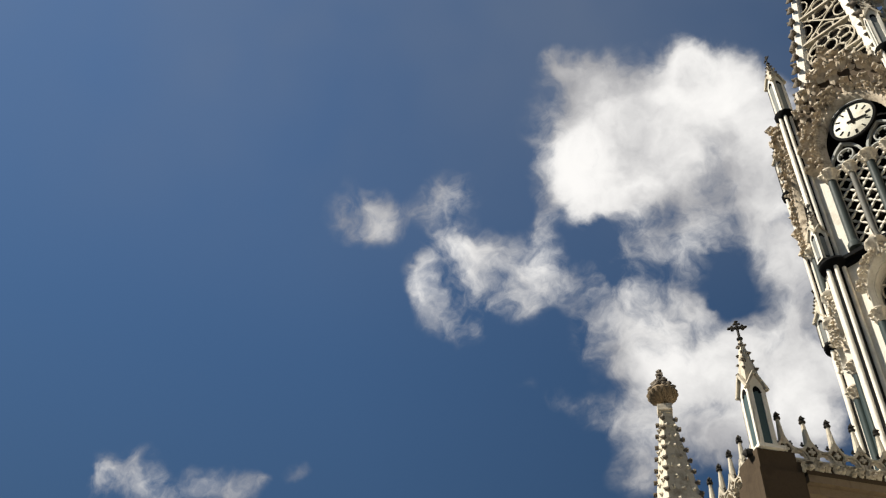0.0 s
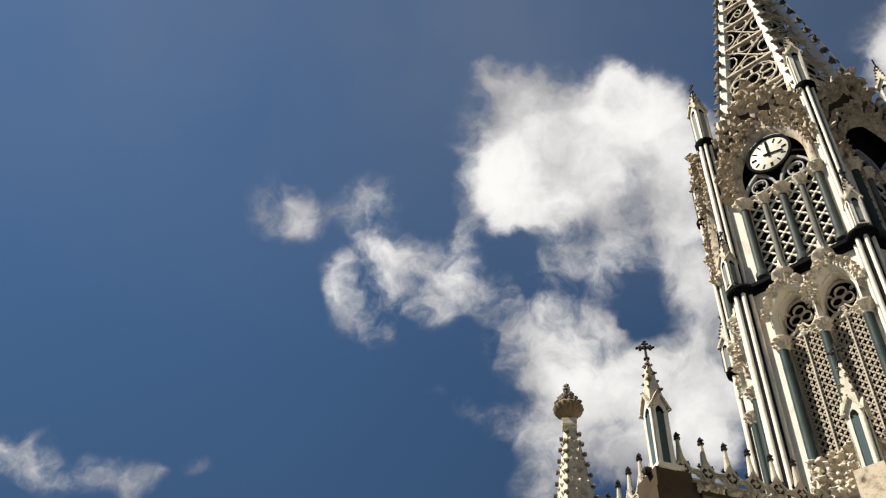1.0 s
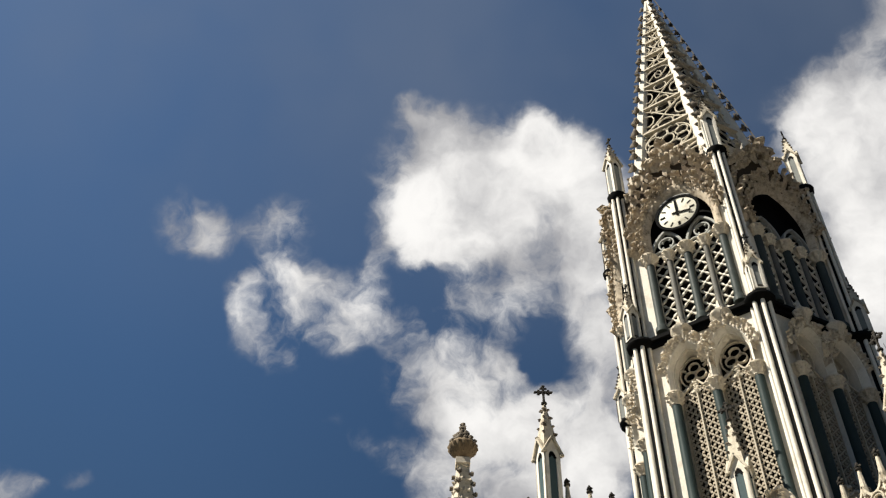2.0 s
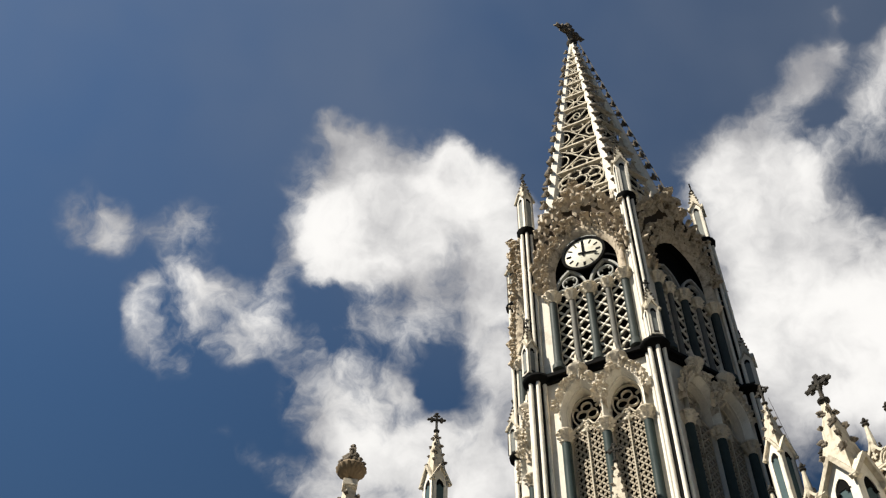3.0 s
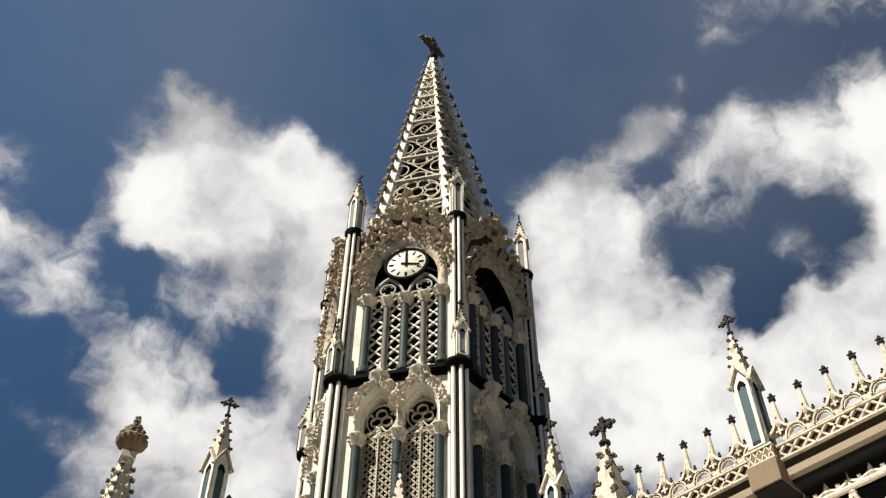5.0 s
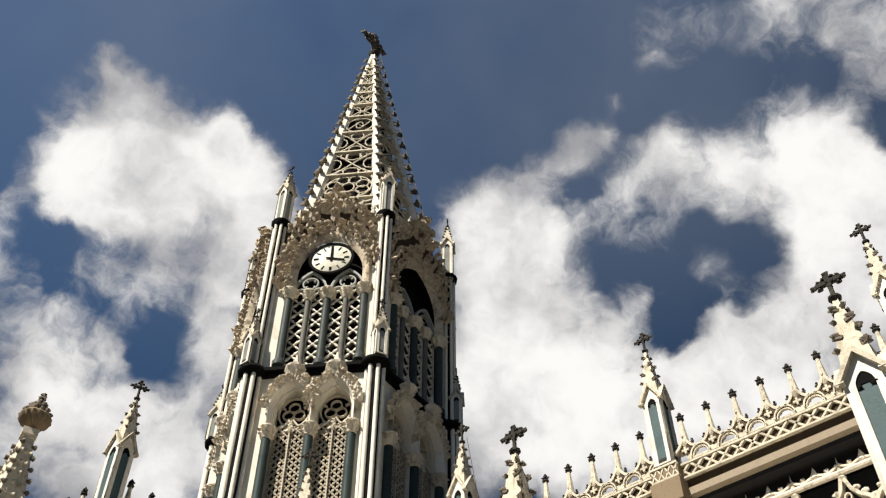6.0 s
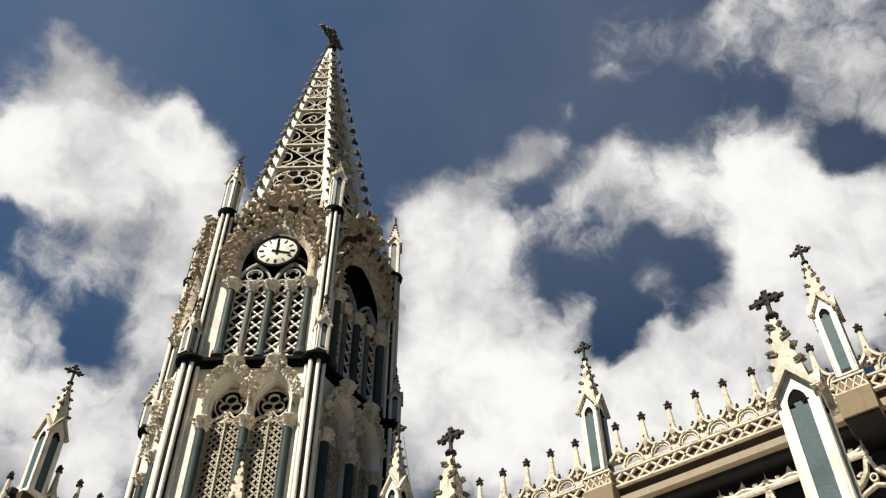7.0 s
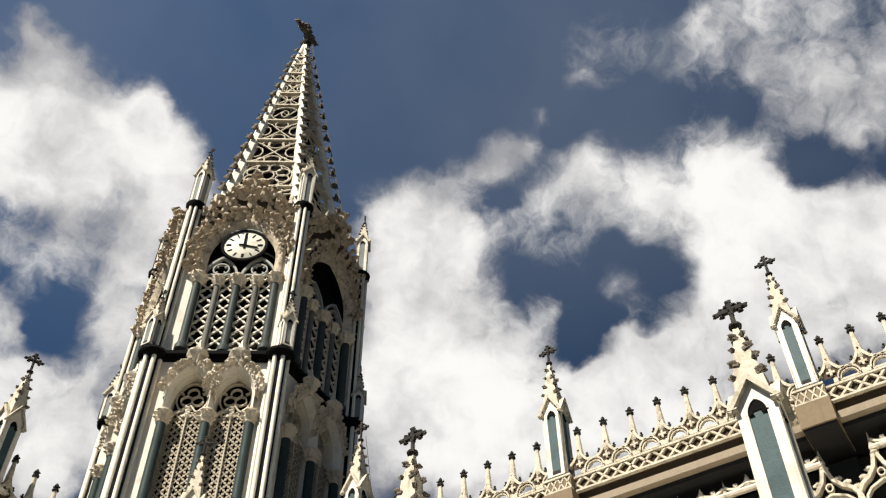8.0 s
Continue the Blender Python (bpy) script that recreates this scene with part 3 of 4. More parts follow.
for s in (-1, 1):
    b = crockets(arch(s * 0.68, 0.75, 21.75, 22.5, 23.76, 9)[1:-1], 0.215, 0.165, 11 + s, -0.22, 0.03)
    merge(b, crockets(arch(s * 0.68, 0.70, 21.85, 22.5, 23.68, 9)[1:-1], 0.15, 0.085, 31 + s, -0.30, -0.02))
    merge(b, crockets([(s * 0.68 - 0.36, 23.55), (s * 0.68, 23.72), (s * 0.68 + 0.36, 23.55)], 0.17, 0.16, 51 + s, -0.20, 0.0, 0.2))
    T["bracket"].append(Build().lobed([(0.10, 23.62, 0.1), (0.16, 23.8, 0.2), (0.24, 23.96, 0.12), (0.33, 24.06, 0.12), (0.34, 24.16, 0.0), (0.16, 24.2, 0.0), (0.13, 24.4, 0.2), (0.07, 24.5, 0.1), (0.04, 24.75, 0)], 6, 24, Matrix.Translation((s * 0.68, -0.22, 0))).mesh("bracket", ORNAMENT))
    T["low_hood"].append(b.mesh("foliage_hood", ORNAMENT, 28))
T["low_soffit"] = [arch_loft("archivolt", s * 0.68, [(0.70, 22.5, 23.72, -0.27), (0.66, 22.5, 23.66, -0.25), (0.565, 22.55, 23.50, 0.12)], CREAM, 21.7) for s in (-1, 1)]
# darker ground: shade between the hood leaves is put into its colour
T["low_band"] = [arch_loft("hood_band", s * 0.68, [(0.785, 22.5, 23.81, 0.0), (0.775, 22.5, 23.79, -0.205), (0.705, 22.5, 23.725, -0.275)], RUST, 22.35) for s in (-1, 1)]
# upper window
XS = [-1.36, -0.68, 0.0, 0.68, 1.36]
T["up_lattice"] = [pierced((a + c) / 2, 0.27, 24.6, 28.2, 1, CREAM, 0.07, 0.415, 0.066, 0.195) for a, c in zip(XS, XS[1:])]
T["up_shaft"] = [shaft(r, 24.5, 27.76).mesh("column", mat) for r, mat in ((0.10, MULLION), (0.145, SHADE_GREEN))]
T["up_cap"] = [capital(r).mesh("capital", ORNAMENT) for r in (0.125, 0.165)]
b = Build()
for s in (-1, 1):
    pts = [(x, 0, z) for x, z in arch(s * 0.68, 0.62, 28.0, 28.08, 29.2)[1:-1]]
    b.path(pts, 0.085, 0.14)
    b.ring((s * 0.68, 0, 28.58), 0.28, 0.28, 0.05, 0.12, 16)
    for i in range(4):
        a = math.pi / 4 + math.pi / 2 * i
        b.bar((s * 0.68 + 0.26 * math.cos(a), 0, 28.58 + 0.26 * math.sin(a)), (s * 0.68 + 0.16 * math.cos(a), 0, 28.58 + 0.16 * math.sin(a)), 0.05, 0.08)
    for q in (-1, 1):
        b.ring((s * 0.68 + q * 0.33, 0, 28.05), 0.26, 0.28, 0.05, 0.1, 8, a0=0, a1=180)
T["clock_ring"] = Build().ring((0, 0, 0), 0.80, 0.80, 0.10, 0.10, 30).mesh("clock_ring", BLACK)
T["clock_rim"] = Build().ring((0, 0, 0), 0.86, 0.86, 0.035, 0.06, 12, a0=48, a1=132).mesh("clock_rim", PALE)
T["head"] = b.mesh("window_tracery", PALE)
b = crockets(arch(0, 1.43, 28.0, 29.0, 31.12, 10)[:-1], 0.25, 0.17, 5, -0.14, 0.02)
merge(b, crockets(arch(0, 1.48, 28.1, 29.0, 31.18, 10)[:-1], 0.34, 0.24, 6, -0.10, 0.18))
for q in (-1, 1):
    merge(b, crockets([(q * 1.95, 31.2), (q * 1.25, 31.95), (q * 0.25, 32.75)][::q], 0.38, 0.22, 61 + q, -0.10, 0.0, 0.3))
    merge(b, crockets([(q * 1.8, 30.2), (q * 1.5, 31.2), (q * 0.7, 32.1)][::q], 0.40, 0.20, 65 + q, -0.06, 0.0, 0.3))
    merge(b, crockets([(q * 1.75, 28.2), (q * 1.8, 29.0), (q * 1.75, 30.2)], 0.40, 0.13, 71 + q, -0.03, 0.0, 0.0))
merge(b, crockets(arch(0, 1.34, 28.1, 29.0, 30.98, 10)[:-1], 0.22, 0.12, 8, -0.15, 0.02))
# a palmette over the arch, before the foot of the spire
for i, (x, z, r, turn) in enumerate(((0, 32.2, 0.34, 0), (-0.28, 32.25, 0.30, -0.5), (0.28, 32.25, 0.30, 0.5), (-0.16, 32.65, 0.34, -0.3), (0.16, 32.65, 0.34, 0.3), (0, 33.05, 0.36, 0), (-0.5, 32.55, 0.26, -0.8), (0.5, 32.55, 0.26, 0.8), (0, 31.75, 0.30, 0))):
    b.acanthus(r, Matrix.Translation((x, -0.16, z)) @ Euler((-0.2, turn, 0)).to_matrix().to_4x4(), seed=i)
T["hood_finial"] = Build().lathe([(0.05, 0.0), (0.13, 0.2), (0.06, 0.38), (0.10, 0.48), (0.0, 0.75)], 6).mesh("hood_finial", ORNAMENT)
T["up_hood"] = b.mesh("foliage_hood", RUST, 28)
# brown plate: weathered ground, with the shade between the leaves in its colour
T["spandrel"] = plate("spandrel", [[(-1.98, 29.2), (-1.98, 31.5), (-1.42, 31.95), (-0.5, 32.85), (0.5, 32.85), (1.42, 31.95), (1.98, 31.5), (1.98, 29.2)] + arch(0, 1.44, 29.2, 29.21, 31.15, 10)[1:-1][::-1]], -0.03, -0.004, BROWN)
# black plates: the shade of the deep window head and its reveals
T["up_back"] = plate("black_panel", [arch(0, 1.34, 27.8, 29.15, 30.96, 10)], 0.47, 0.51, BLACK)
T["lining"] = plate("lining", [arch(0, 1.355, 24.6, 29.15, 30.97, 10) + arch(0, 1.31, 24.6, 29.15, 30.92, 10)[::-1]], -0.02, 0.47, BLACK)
T["up_soffit"] = arch_loft("archivolt", 0, [(1.50, 29.0, 31.20, 0.0), (1.48, 29.0, 31.18, -0.12), (1.41, 29.0, 31.10, -0.16), (1.36, 29.0, 31.02, -0.15), (1.19, 29.05, 30.78, 0.08)], RUST, 28.0)

for k, F in enumerate(FACES):
    hang("wall", T["wall"], tower, F)
    hang("backing", T["backing"], tower, F, "near-black sheet for the shade inside the belfry")
    hang("string_course", T["string_course"], tower, F, "black painted string course")
    for i in range(2):
        hang("lattice", T["lattice"][i], tower, F @ pose(0, 0.18, 0), "pierced cream stone lattice")
        hang("lattice_rib", T["lattice_rib"][i], tower, F @ pose(0, 0.18, 0))
        hang("rose", T["rose"][i], tower, F @ pose(0, 0.36, 0))
        hang("foliage_hood", T["low_hood"][i], tower, F, "carved leaf hood over a window")
        hang("archivolt", T["low_soffit"][i], tower, F)
        hang("hood_band", T["low_band"][i], tower, F, "darker ground for the shade between the leaves")
        hang("bracket", T["bracket"][i], tower, F, "carved bracket over the arch")
    for x in (-1.33, 0.0, 1.33):
        hang("column", T["low_shaft"], tower, F @ pose(x, -0.08, 0))
        hang("capital", T["low_cap"], tower, F @ pose(x, -0.08, 21.55))
    for i in range(4):
        hang("lattice", T["up_lattice"][i], tower, F @ pose(0, 0.20, 0))
    for i, x in enumerate(XS):
        q = 1 if i in (0, 2, 4) else 0
        y = -0.02 if i in (0, 4) else 0.10
        hang("column", T["up_shaft"][q], tower, F @ pose(x, y, 0))
        hang("capital", T["up_cap"][q], tower, F @ pose(x, y, 27.8))
    hang("window_tracery", T["head"], tower, F @ pose(0, 0.16, 0), "grey painted window tracery")
    hang("black_panel", T["up_back"], tower, F, "black plate for the shade in the window head")
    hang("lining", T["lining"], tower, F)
    hang("spandrel", T["spandrel"], tower, F, "brown weathered ground with the shade behind the carving in its colour")
    hang("foliage_hood", T["up_hood"], tower, F, "broad carved leaf hood")
    for x in (-1.45, -0.75, 0.75, 1.45):
        hang("hood_finial", T["hood_finial"], tower, F @ pose(x, -0.12, 32.8 - max(0.0, abs(x) - 0.4) * 0.85))
    hang("archivolt", T["up_soffit"], tower, F)

# clocks on every second face of the belfry
b = Build().lathe([(0.75, 0), (0.75, 0.05), (0.73, 0.06)], 32)
T["dial"] = b.mesh("dial", DIAL)
T["numeral"] = [Build().bar((0, 0, 0.48), (0, 0, 0.66), w, 0.02).mesh("numeral", BLACK) for w in (0.05, 0.09)]
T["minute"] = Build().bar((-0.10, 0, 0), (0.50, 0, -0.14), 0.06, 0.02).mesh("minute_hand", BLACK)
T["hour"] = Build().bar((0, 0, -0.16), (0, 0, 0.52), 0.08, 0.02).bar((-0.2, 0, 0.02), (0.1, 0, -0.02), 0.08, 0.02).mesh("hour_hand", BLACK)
for F in FACES[::2]:
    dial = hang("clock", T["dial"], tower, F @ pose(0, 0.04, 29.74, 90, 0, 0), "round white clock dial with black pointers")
    hang("clock_ring", T["clock_ring"], tower, F @ pose(0, -0.01, 29.74), "black clock surround")
    hang("clock_rim", T["clock_rim"], tower, F @ pose(0, -0.03, 29.74), "pale arc over the top of the clock")
    for i in range(12):
        hang("numeral", T["numeral"][i % 3 == 0], dial, pose(0, 0, 0.065, -90, 0, 0) @ pose(0, 0, 0, 0, 30 * i, 0))
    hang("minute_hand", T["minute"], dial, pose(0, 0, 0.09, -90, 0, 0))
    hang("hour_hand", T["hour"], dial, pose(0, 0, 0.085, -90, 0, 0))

b = foliage([(-1.45, 15.9), (1.45, 15.9)], 0.20, 0.15, 91, spread=0.19, y=-0.30, rows=7, deep=1.6)
for q in (-1.33, -0.68, 0.0, 0.68, 1.33):
    b.lathe([(0.12, 16.5), (0.18, 16.65), (0.10, 16.9), (0.14, 17.05), (0.0, 17.4)], 8, Matrix.Translation((q, -0.2, 0)))
SILL = b.mesh("carved_sill", ORNAMENT)
SLAB = Build().box((0, -0.05, 16.2), (3.1, 0.5, 0.9)).mesh("sill_slab", RUST)
for F in FACES:
    hang("carved_sill", SILL, tower, F, "carved leaf sill under the windows")
    hang("sill_slab", SLAB, tower, F)

# corner piers: three round shafts each, with black rings, and their pinnacles
b = Build()
# black core: the dark of the grooves is put into its colour
T["pier"] = Build().lathe([(0.25, 0), (0.25, 24.2), (0.18, 24.3), (0.18, 31.8)], 10).mesh("pier", BLACK)
T["pier_shaft"] = [Build().lathe([(0.074, 0), (0.074, 24.1)], 10).mesh("shaft", CREAM), Build().lathe([(0.06, 24.3), (0.06, 31.75)], 10).mesh("shaft", CREAM)]
T["knot"] = Build().lathe([(0.30, 23.98), (0.46, 24.1), (0.50, 24.2), (0.46, 24.32), (0.38, 24.36)], 12).mesh("ring", BLACK)
T["cap_ring"] = Build().lathe([(0.28, 31.65), (0.37, 31.78), (0.39, 31.92), (0.30, 32.0)], 12).mesh("ring", BLACK)
for k, C in enumerate(CORNERS):
    hang("pier", T["pier"], tower, C @ pose(0, -4.10, 0), "black pier core, dark for the grooves between its shafts")
    for lv, (rr, size) in enumerate(((0.275, 1.0), (0.215, 1.0))):
        for a in (-112, -56, 0, 56, 112):
            hang("shaft", T["pier_shaft"][lv], tower, C @ pose(rr * math.sin(radians(a)), -4.10 - rr * math.cos(radians(a)), 0))
    hang("ring", T["knot"], tower, C @ pose(0, -4.10, 0))
    hang("ring", T["cap_ring"], tower, C @ pose(0, -4.08, 0))
    pinnacle(tower, C @ pose(0, -4.07, 31.95), "top", 0.46, 1.85, 2.3, 3.25, 0.5, 0.34, panel=GREYPANEL, rows=4)
    pinnacle(tower, C @ pose(0, -4.38, 24.36), "mid", 0.40, 1.1, 1.5, 2.25, 0.42, 0.28, panel=GREYPANEL, rows=4)

# the openwork spire; its near-black core puts shade behind the openings
SA, SS = 50.9, 0.169


def spire_r(z):
    return SS * (SA - z)


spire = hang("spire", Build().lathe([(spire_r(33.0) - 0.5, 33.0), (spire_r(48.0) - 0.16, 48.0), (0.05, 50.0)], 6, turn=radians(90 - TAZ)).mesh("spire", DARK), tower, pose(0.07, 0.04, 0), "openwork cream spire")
LEVELS = [33.0, 34.75, 36.81, 38.91, 40.86, 42.5, 43.85, 45.18, 46.25, 47.37, 48.3, 49.2]
rib = Build()
for z0, z1 in zip([33.0, 37, 41, 45, 48.5], [37, 41, 45, 48.5, 50.6]):
    r0, r1 = spire_r(z0), spire_r(z1)
    w0, w1 = 0.08 + 0.045 * r0, 0.08 + 0.045 * r1
    v = [(x * w, -r + y * w, z) for r, w, z in ((r0, w0, z0), (r1, w1, z1)) for x, y in ((-1, 1), (-1, -0.2), (0, -1), (1, -0.2), (1, 1))]
    rib.add(v, [(i, (i + 1) % 5, 5 + (i + 1) % 5, 5 + i) for i in range(5)] + [(4, 3, 2, 1, 0), (5, 6, 7, 8, 9)])
RIB = rib.mesh("rib", CREAM)
CROCK = Build().leaf((0, 0, 0), 0.145, lobes=3, seed=4).bar((0, 0.1, -0.05), (0, 0, 0), 0.09, 0.09).mesh("crocket", LEAFSOOT)
crock_z = [33.4 + 0.92 * i for i in range(18)]
for C in CORNERS:
    hang("rib", RIB, spire, C)
    for z in crock_z:
        s = 0.85 + 0.5 * (SA - z) / 17
        hang("crocket", CROCK, spire, C @ pose(0, -spire_r(z) - 0.20 * s - 0.05, z) @ Matrix.Scale(s, 4))


def spire_panel(z0, z1, style):
    """One pierced panel between two ribs, in the plane of the leaning face."""
    b = Build()
    h = z1 - z0
    a0, a1 = spire_r(z0) * 0.5, spire_r(z1) * 0.5           # half widths
    w = 0.026 + 0.018 * a0

    def at(u, v):
        return (u * (a0 + (a1 - a0) * v), 0, v * h)

    b.bar(at(-1, 0), at(1, 0), 0.10, 0.22)
    if style == 0:
        b.ring((0, 0, h / 2), a0 * 0.20, h * 0.18, w, 0.05, 12)
        b.ring((0, 0, h / 2), (a0 + a1) * 0.40, h * 0.47, w, 0.05, 18)
        for i in range(8):
            a = math.pi / 4 * (i + 0.5)
            b.ring(at(0.53 * math.cos(a), 0.5 + 0.32 * math.sin(a)), a0 * 0.21, h * 0.15, w * 0.9, 0.05, 9)
        for q in (-1, 1):
            b.ring(at(q * 0.90, 0.10), a0 * 0.13, h * 0.11, w, 0.05, 8)
            b.ring(at(q * 0.90, 0.90), a0 * 0.11, h * 0.10, w, 0.05, 8)
    elif style in (1, 4):
        for q in (-1, 1):
            b.path([at(-0.97, 0.5 - 0.47 * q), at(-0.5, 0.5 - 0.32 * q), at(0, 0.5), at(0.5, 0.5 + 0.32 * q), at(0.97, 0.5 + 0.47 * q)], w * 1.2, 0.05)
            b.ring(at(q * 0.72, 0.5), a0 * 0.26, h * 0.22, w, 0.05, 9)
            b.ring(at(0, 0.5 + q * 0.33), a0 * 0.30, h * 0.16, w, 0.05, 9)
            if style == 4:
                b.ring(at(q * 0.42, 0.86), a0 * 0.14, h * 0.11, w, 0.05, 8)
                b.ring(at(q * 0.42, 0.14), a0 * 0.14, h * 0.11, w, 0.05, 8)
        b.leaf(at(0, 0.5), w * 1.5, lobes=4, seed=1, squash=0.6)
    elif style == 2:
        b.ring((0, 0, h / 2), a1 * 0.9, h * 0.42, w * 1.1, 0.05, 16)
        b.path([at(-0.6, 0.3), at(-0.2, 0.62), at(0.2, 0.38), at(0.6, 0.7)], w, 0.05)
        b.ring(at(0, 0.5), a0 * 0.2, h * 0.2, w, 0.05, 8)
    else:
        for q in (-1, 1):
            b.ring(at(q * 0.5, 0.5), a0 * 0.36, h * 0.36, w, 0.05, 10)
            b.bar(at(q * 0.98, 0.02), at(q * 0.15, 0.5), w, 0.05).bar(at(q * 0.98, 0.98), at(q * 0.15, 0.5), w, 0.05)
        b.leaf(at(0, 0.5), 0.10 * a0 + 0.03, lobes=4, seed=1, squash=0.5)
    return b


STYLES = [4, 0, 4, 1, 2, 3, 1, 1, 3, 1, 3]
lean = math.degrees(math.atan(SS * math.cos(radians(30))))
for (z0, z1), st in zip(zip(LEVELS, LEVELS[1:]), STYLES):
    me = spire_panel(z0, z1, st).mesh("pierced_panel", WORN)
    for k in range(6):
        hang("pierced_panel", me, spire, facing(TAZ + 30 + 60 * k) @ pose(0, -spire_r(z0) * math.cos(radians(30)), z0, -lean, 0, 0))
rod = Build()
rod.bar((0, -spire_r(34.0) - 0.50, 34.0), (0, -spire_r(50.3) - 0.26, 50.3), 0.055, 0.055)
for i in range(22):
    z = 34.2 + 0.73 * i
    rod.bar((0, -spire_r(z) - 0.08, z), (0, -spire_r(z) - 0.50 + 0.24 * (z - 34) / 16.3, z), 0.04, 0.04)
hang("lightning_cable", rod.mesh("lightning_cable", IRON), spire, CORNERS[5], "thin dark cable on brackets beside a rib")
# the great cross at the tip
hang("finial_cross", cross_build(2.2, 1.75, 0.26).mesh("finial_cross", LEAFSOOT), spire, pose(-0.04, 0.1, 50.5, 0, 0, 180 - 137), "large weathered trefoil cross")
hang("finial_ball", Build().lathe([(0.1, 50.1), (0.26, 50.3), (0.3, 50.5), (0.16, 50.75)], 10).mesh("finial_ball", SOOT), spire)

# ---- the parapets ----
ALONG = -41.0                          # bearing of the nave, going away
E1, N1 = bearing(ALONG), bearing(ALONG + 90)
NAVE_D = 18.37


def finial_mesh():
    b = Build()
    b.lathe([(0.03, -0.05), (0.10, 0.06), (0.105, 0.14), (0.088, 0.3), (0.050, 0.74), (0.047, 0.8)], 8)
    return b.mesh("shaft", WORN)


FIN = {"shaft": finial_mesh()}
b = Build().lathe([(0.045, 0.78), (0.09, 0.81), (0.09, 0.84), (0.04, 0.87), (0.045, 0.93), (0.05, 0.98), (0.02, 1.03), (0.0, 1.05)], 8)
for i in range(4):
    a = math.pi / 2 * i + 0.4
    b.leaf((0.06 * math.cos(a), 0.06 * math.sin(a), 0.92), 0.036, lobes=3, seed=i)
FIN["knob"] = b.mesh("knob", SOOT)
BACK = Build().box((0, 0.065, 0.20), (0.69, 0.06, 0.42)).mesh("backing_slab", BROWN)
def finial(parent, m):
    f = hang("finial", FIN["shaft"], parent, m)
    hang("knob", FIN["knob"], f, label="blackened leaf knob")


def crest_mesh(step):
    """A swept slab between two finials, with a cusped half-round opening."""
    half = step / 2
    top = [(half * (1 - 2 * q / 12), 0.345 + 0.30 * abs(1 - 2 * q / 12) ** 2.6) for q in range(13)]
    hole = [(0.215 * math.cos(math.pi * q / 10) * (1 - 0.16 * (q in (3, 7))), 0.05 + 0.235 * math.sin(math.pi * q / 10) * (1 - 0.16 * (q in (3, 7)))) for q in range(11)]
    return plate("crest_slab", [[(-half, 0), (half, 0)] + top, hole], -0.06, 0.06, DIRTY)


STEP = 0.69
CREST = crest_mesh(STEP)
HOOD = Build().ring((0, 0, 0.05), 0.235, 0.255, 0.035, 0.1, 12, a0=0, a1=180).ring((0, 0.02, 0.04), 0.185, 0.20, 0.025, 0.08, 12, a0=0, a1=180).mesh("arch_moulding", WORN)
CROSSLET = Build().bar((0, 0, -0.09), (0, 0, 0.09), 0.05, 0.05).bar((-0.09, 0.002, 0), (0.09, 0.002, 0), 0.05, 0.05).mesh("crosslet", WORN)
SCROLL = Build().leaf((0, 0, 0), 0.045, lobes=3, seed=3).leaf((0, -0.02, 0.06), 0.03, lobes=3, seed=5).mesh("scroll", SOOT)
LEGS = Build()
for q in (-1, 1):
    LEGS.path([(q * x, 0, z) for x, z in ((0.30, 0.30), (0.235, 0.30), (0.16, 0.36), (0.09, 0.46), (0.03, 0.58), (0.0, 0.66))], 0.065, 0.14)
GABLET = LEGS.mesh("gablet", WORN)
# raised brown plate: the shade of a hollow under the gablet
RECESS_SHADE = plate("recess", [[(-0.17, 0.14), (-0.15, 0.30), (-0.08, 0.42), (0.0, 0.52), (0.08, 0.42), (0.15, 0.30), (0.17, 0.14)]], -0.066, -0.0615, BROWN)
PANEL = Build()
PANEL.bar((-STEP / 2, 0, 0.02), (STEP / 2, 0, 0.02), 0.05, 0.13).bar((-STEP / 2, 0, 0.38), (STEP / 2, 0, 0.38), 0.05, 0.13)
for s in (-0.25, 0.25):
    PANEL.bar((STEP * (s - 0.25), 0, 0.03), (STEP * (s + 0.25), 0, 0.37), 0.05, 0.09).bar((STEP * (s - 0.25), 0, 0.37), (STEP * (s + 0.25), 0, 0.03), 0.05, 0.09)
LATTICE = PANEL.mesh("lattice_panel", WORN)
RAIL0 = 15.45                          # foot of the lattice


def parapet(parent, place, count, pierced=True):
    """place(i): pose of the i-th finial's foot on the rail."""
    for i in range(count):
        m = place(i)
        finial(parent, m @ pose(0, 0, 16.25))
        slab = hang("crest_slab", CREST, parent, m @ pose(STEP / 2, 0, RAIL0 + 0.42))
        hang("arch_moulding", HOOD, slab, pose(0, -0.05, 0))
        hang("gablet", GABLET, slab, pose(-STEP / 2, -0.03, 0))
        hang("recess", RECESS_SHADE, slab, pose(-STEP / 2, 0, 0), "brown plate with the shade under the gablet in its colour")
        hang("crosslet", CROSSLET, slab, pose(-STEP / 2, -0.085, 0.26))
        for q in (-1, 1):
            hang("scroll", SCROLL, slab, pose(-STEP / 2 + q * 0.19, -0.03, 0.46), "blackened hook")
        if pierced:
            hang("lattice_panel", LATTICE, parent, m @ pose(0, 0, RAIL0))
        hang("backing_slab", BACK, parent, m @ pose(0, 0, RAIL0))


nave = thing("church_nave", Matrix.Identity(4), "cream gothic nave with pierced parapet and pinnacles", "church")
NAVE_M = facing(ALONG - 90)            # -y looks to the square; x runs along the wall


def on_nave(lat, out=0.0, z=0.0):
    p = N1 * (NAVE_D - out) + E1 * lat
    return Matrix.Translation((p.x, p.y, z)) @ NAVE_M


L0, L1 = -14.0, 17.5
mid, length = (L0 + L1) / 2, L1 - L0
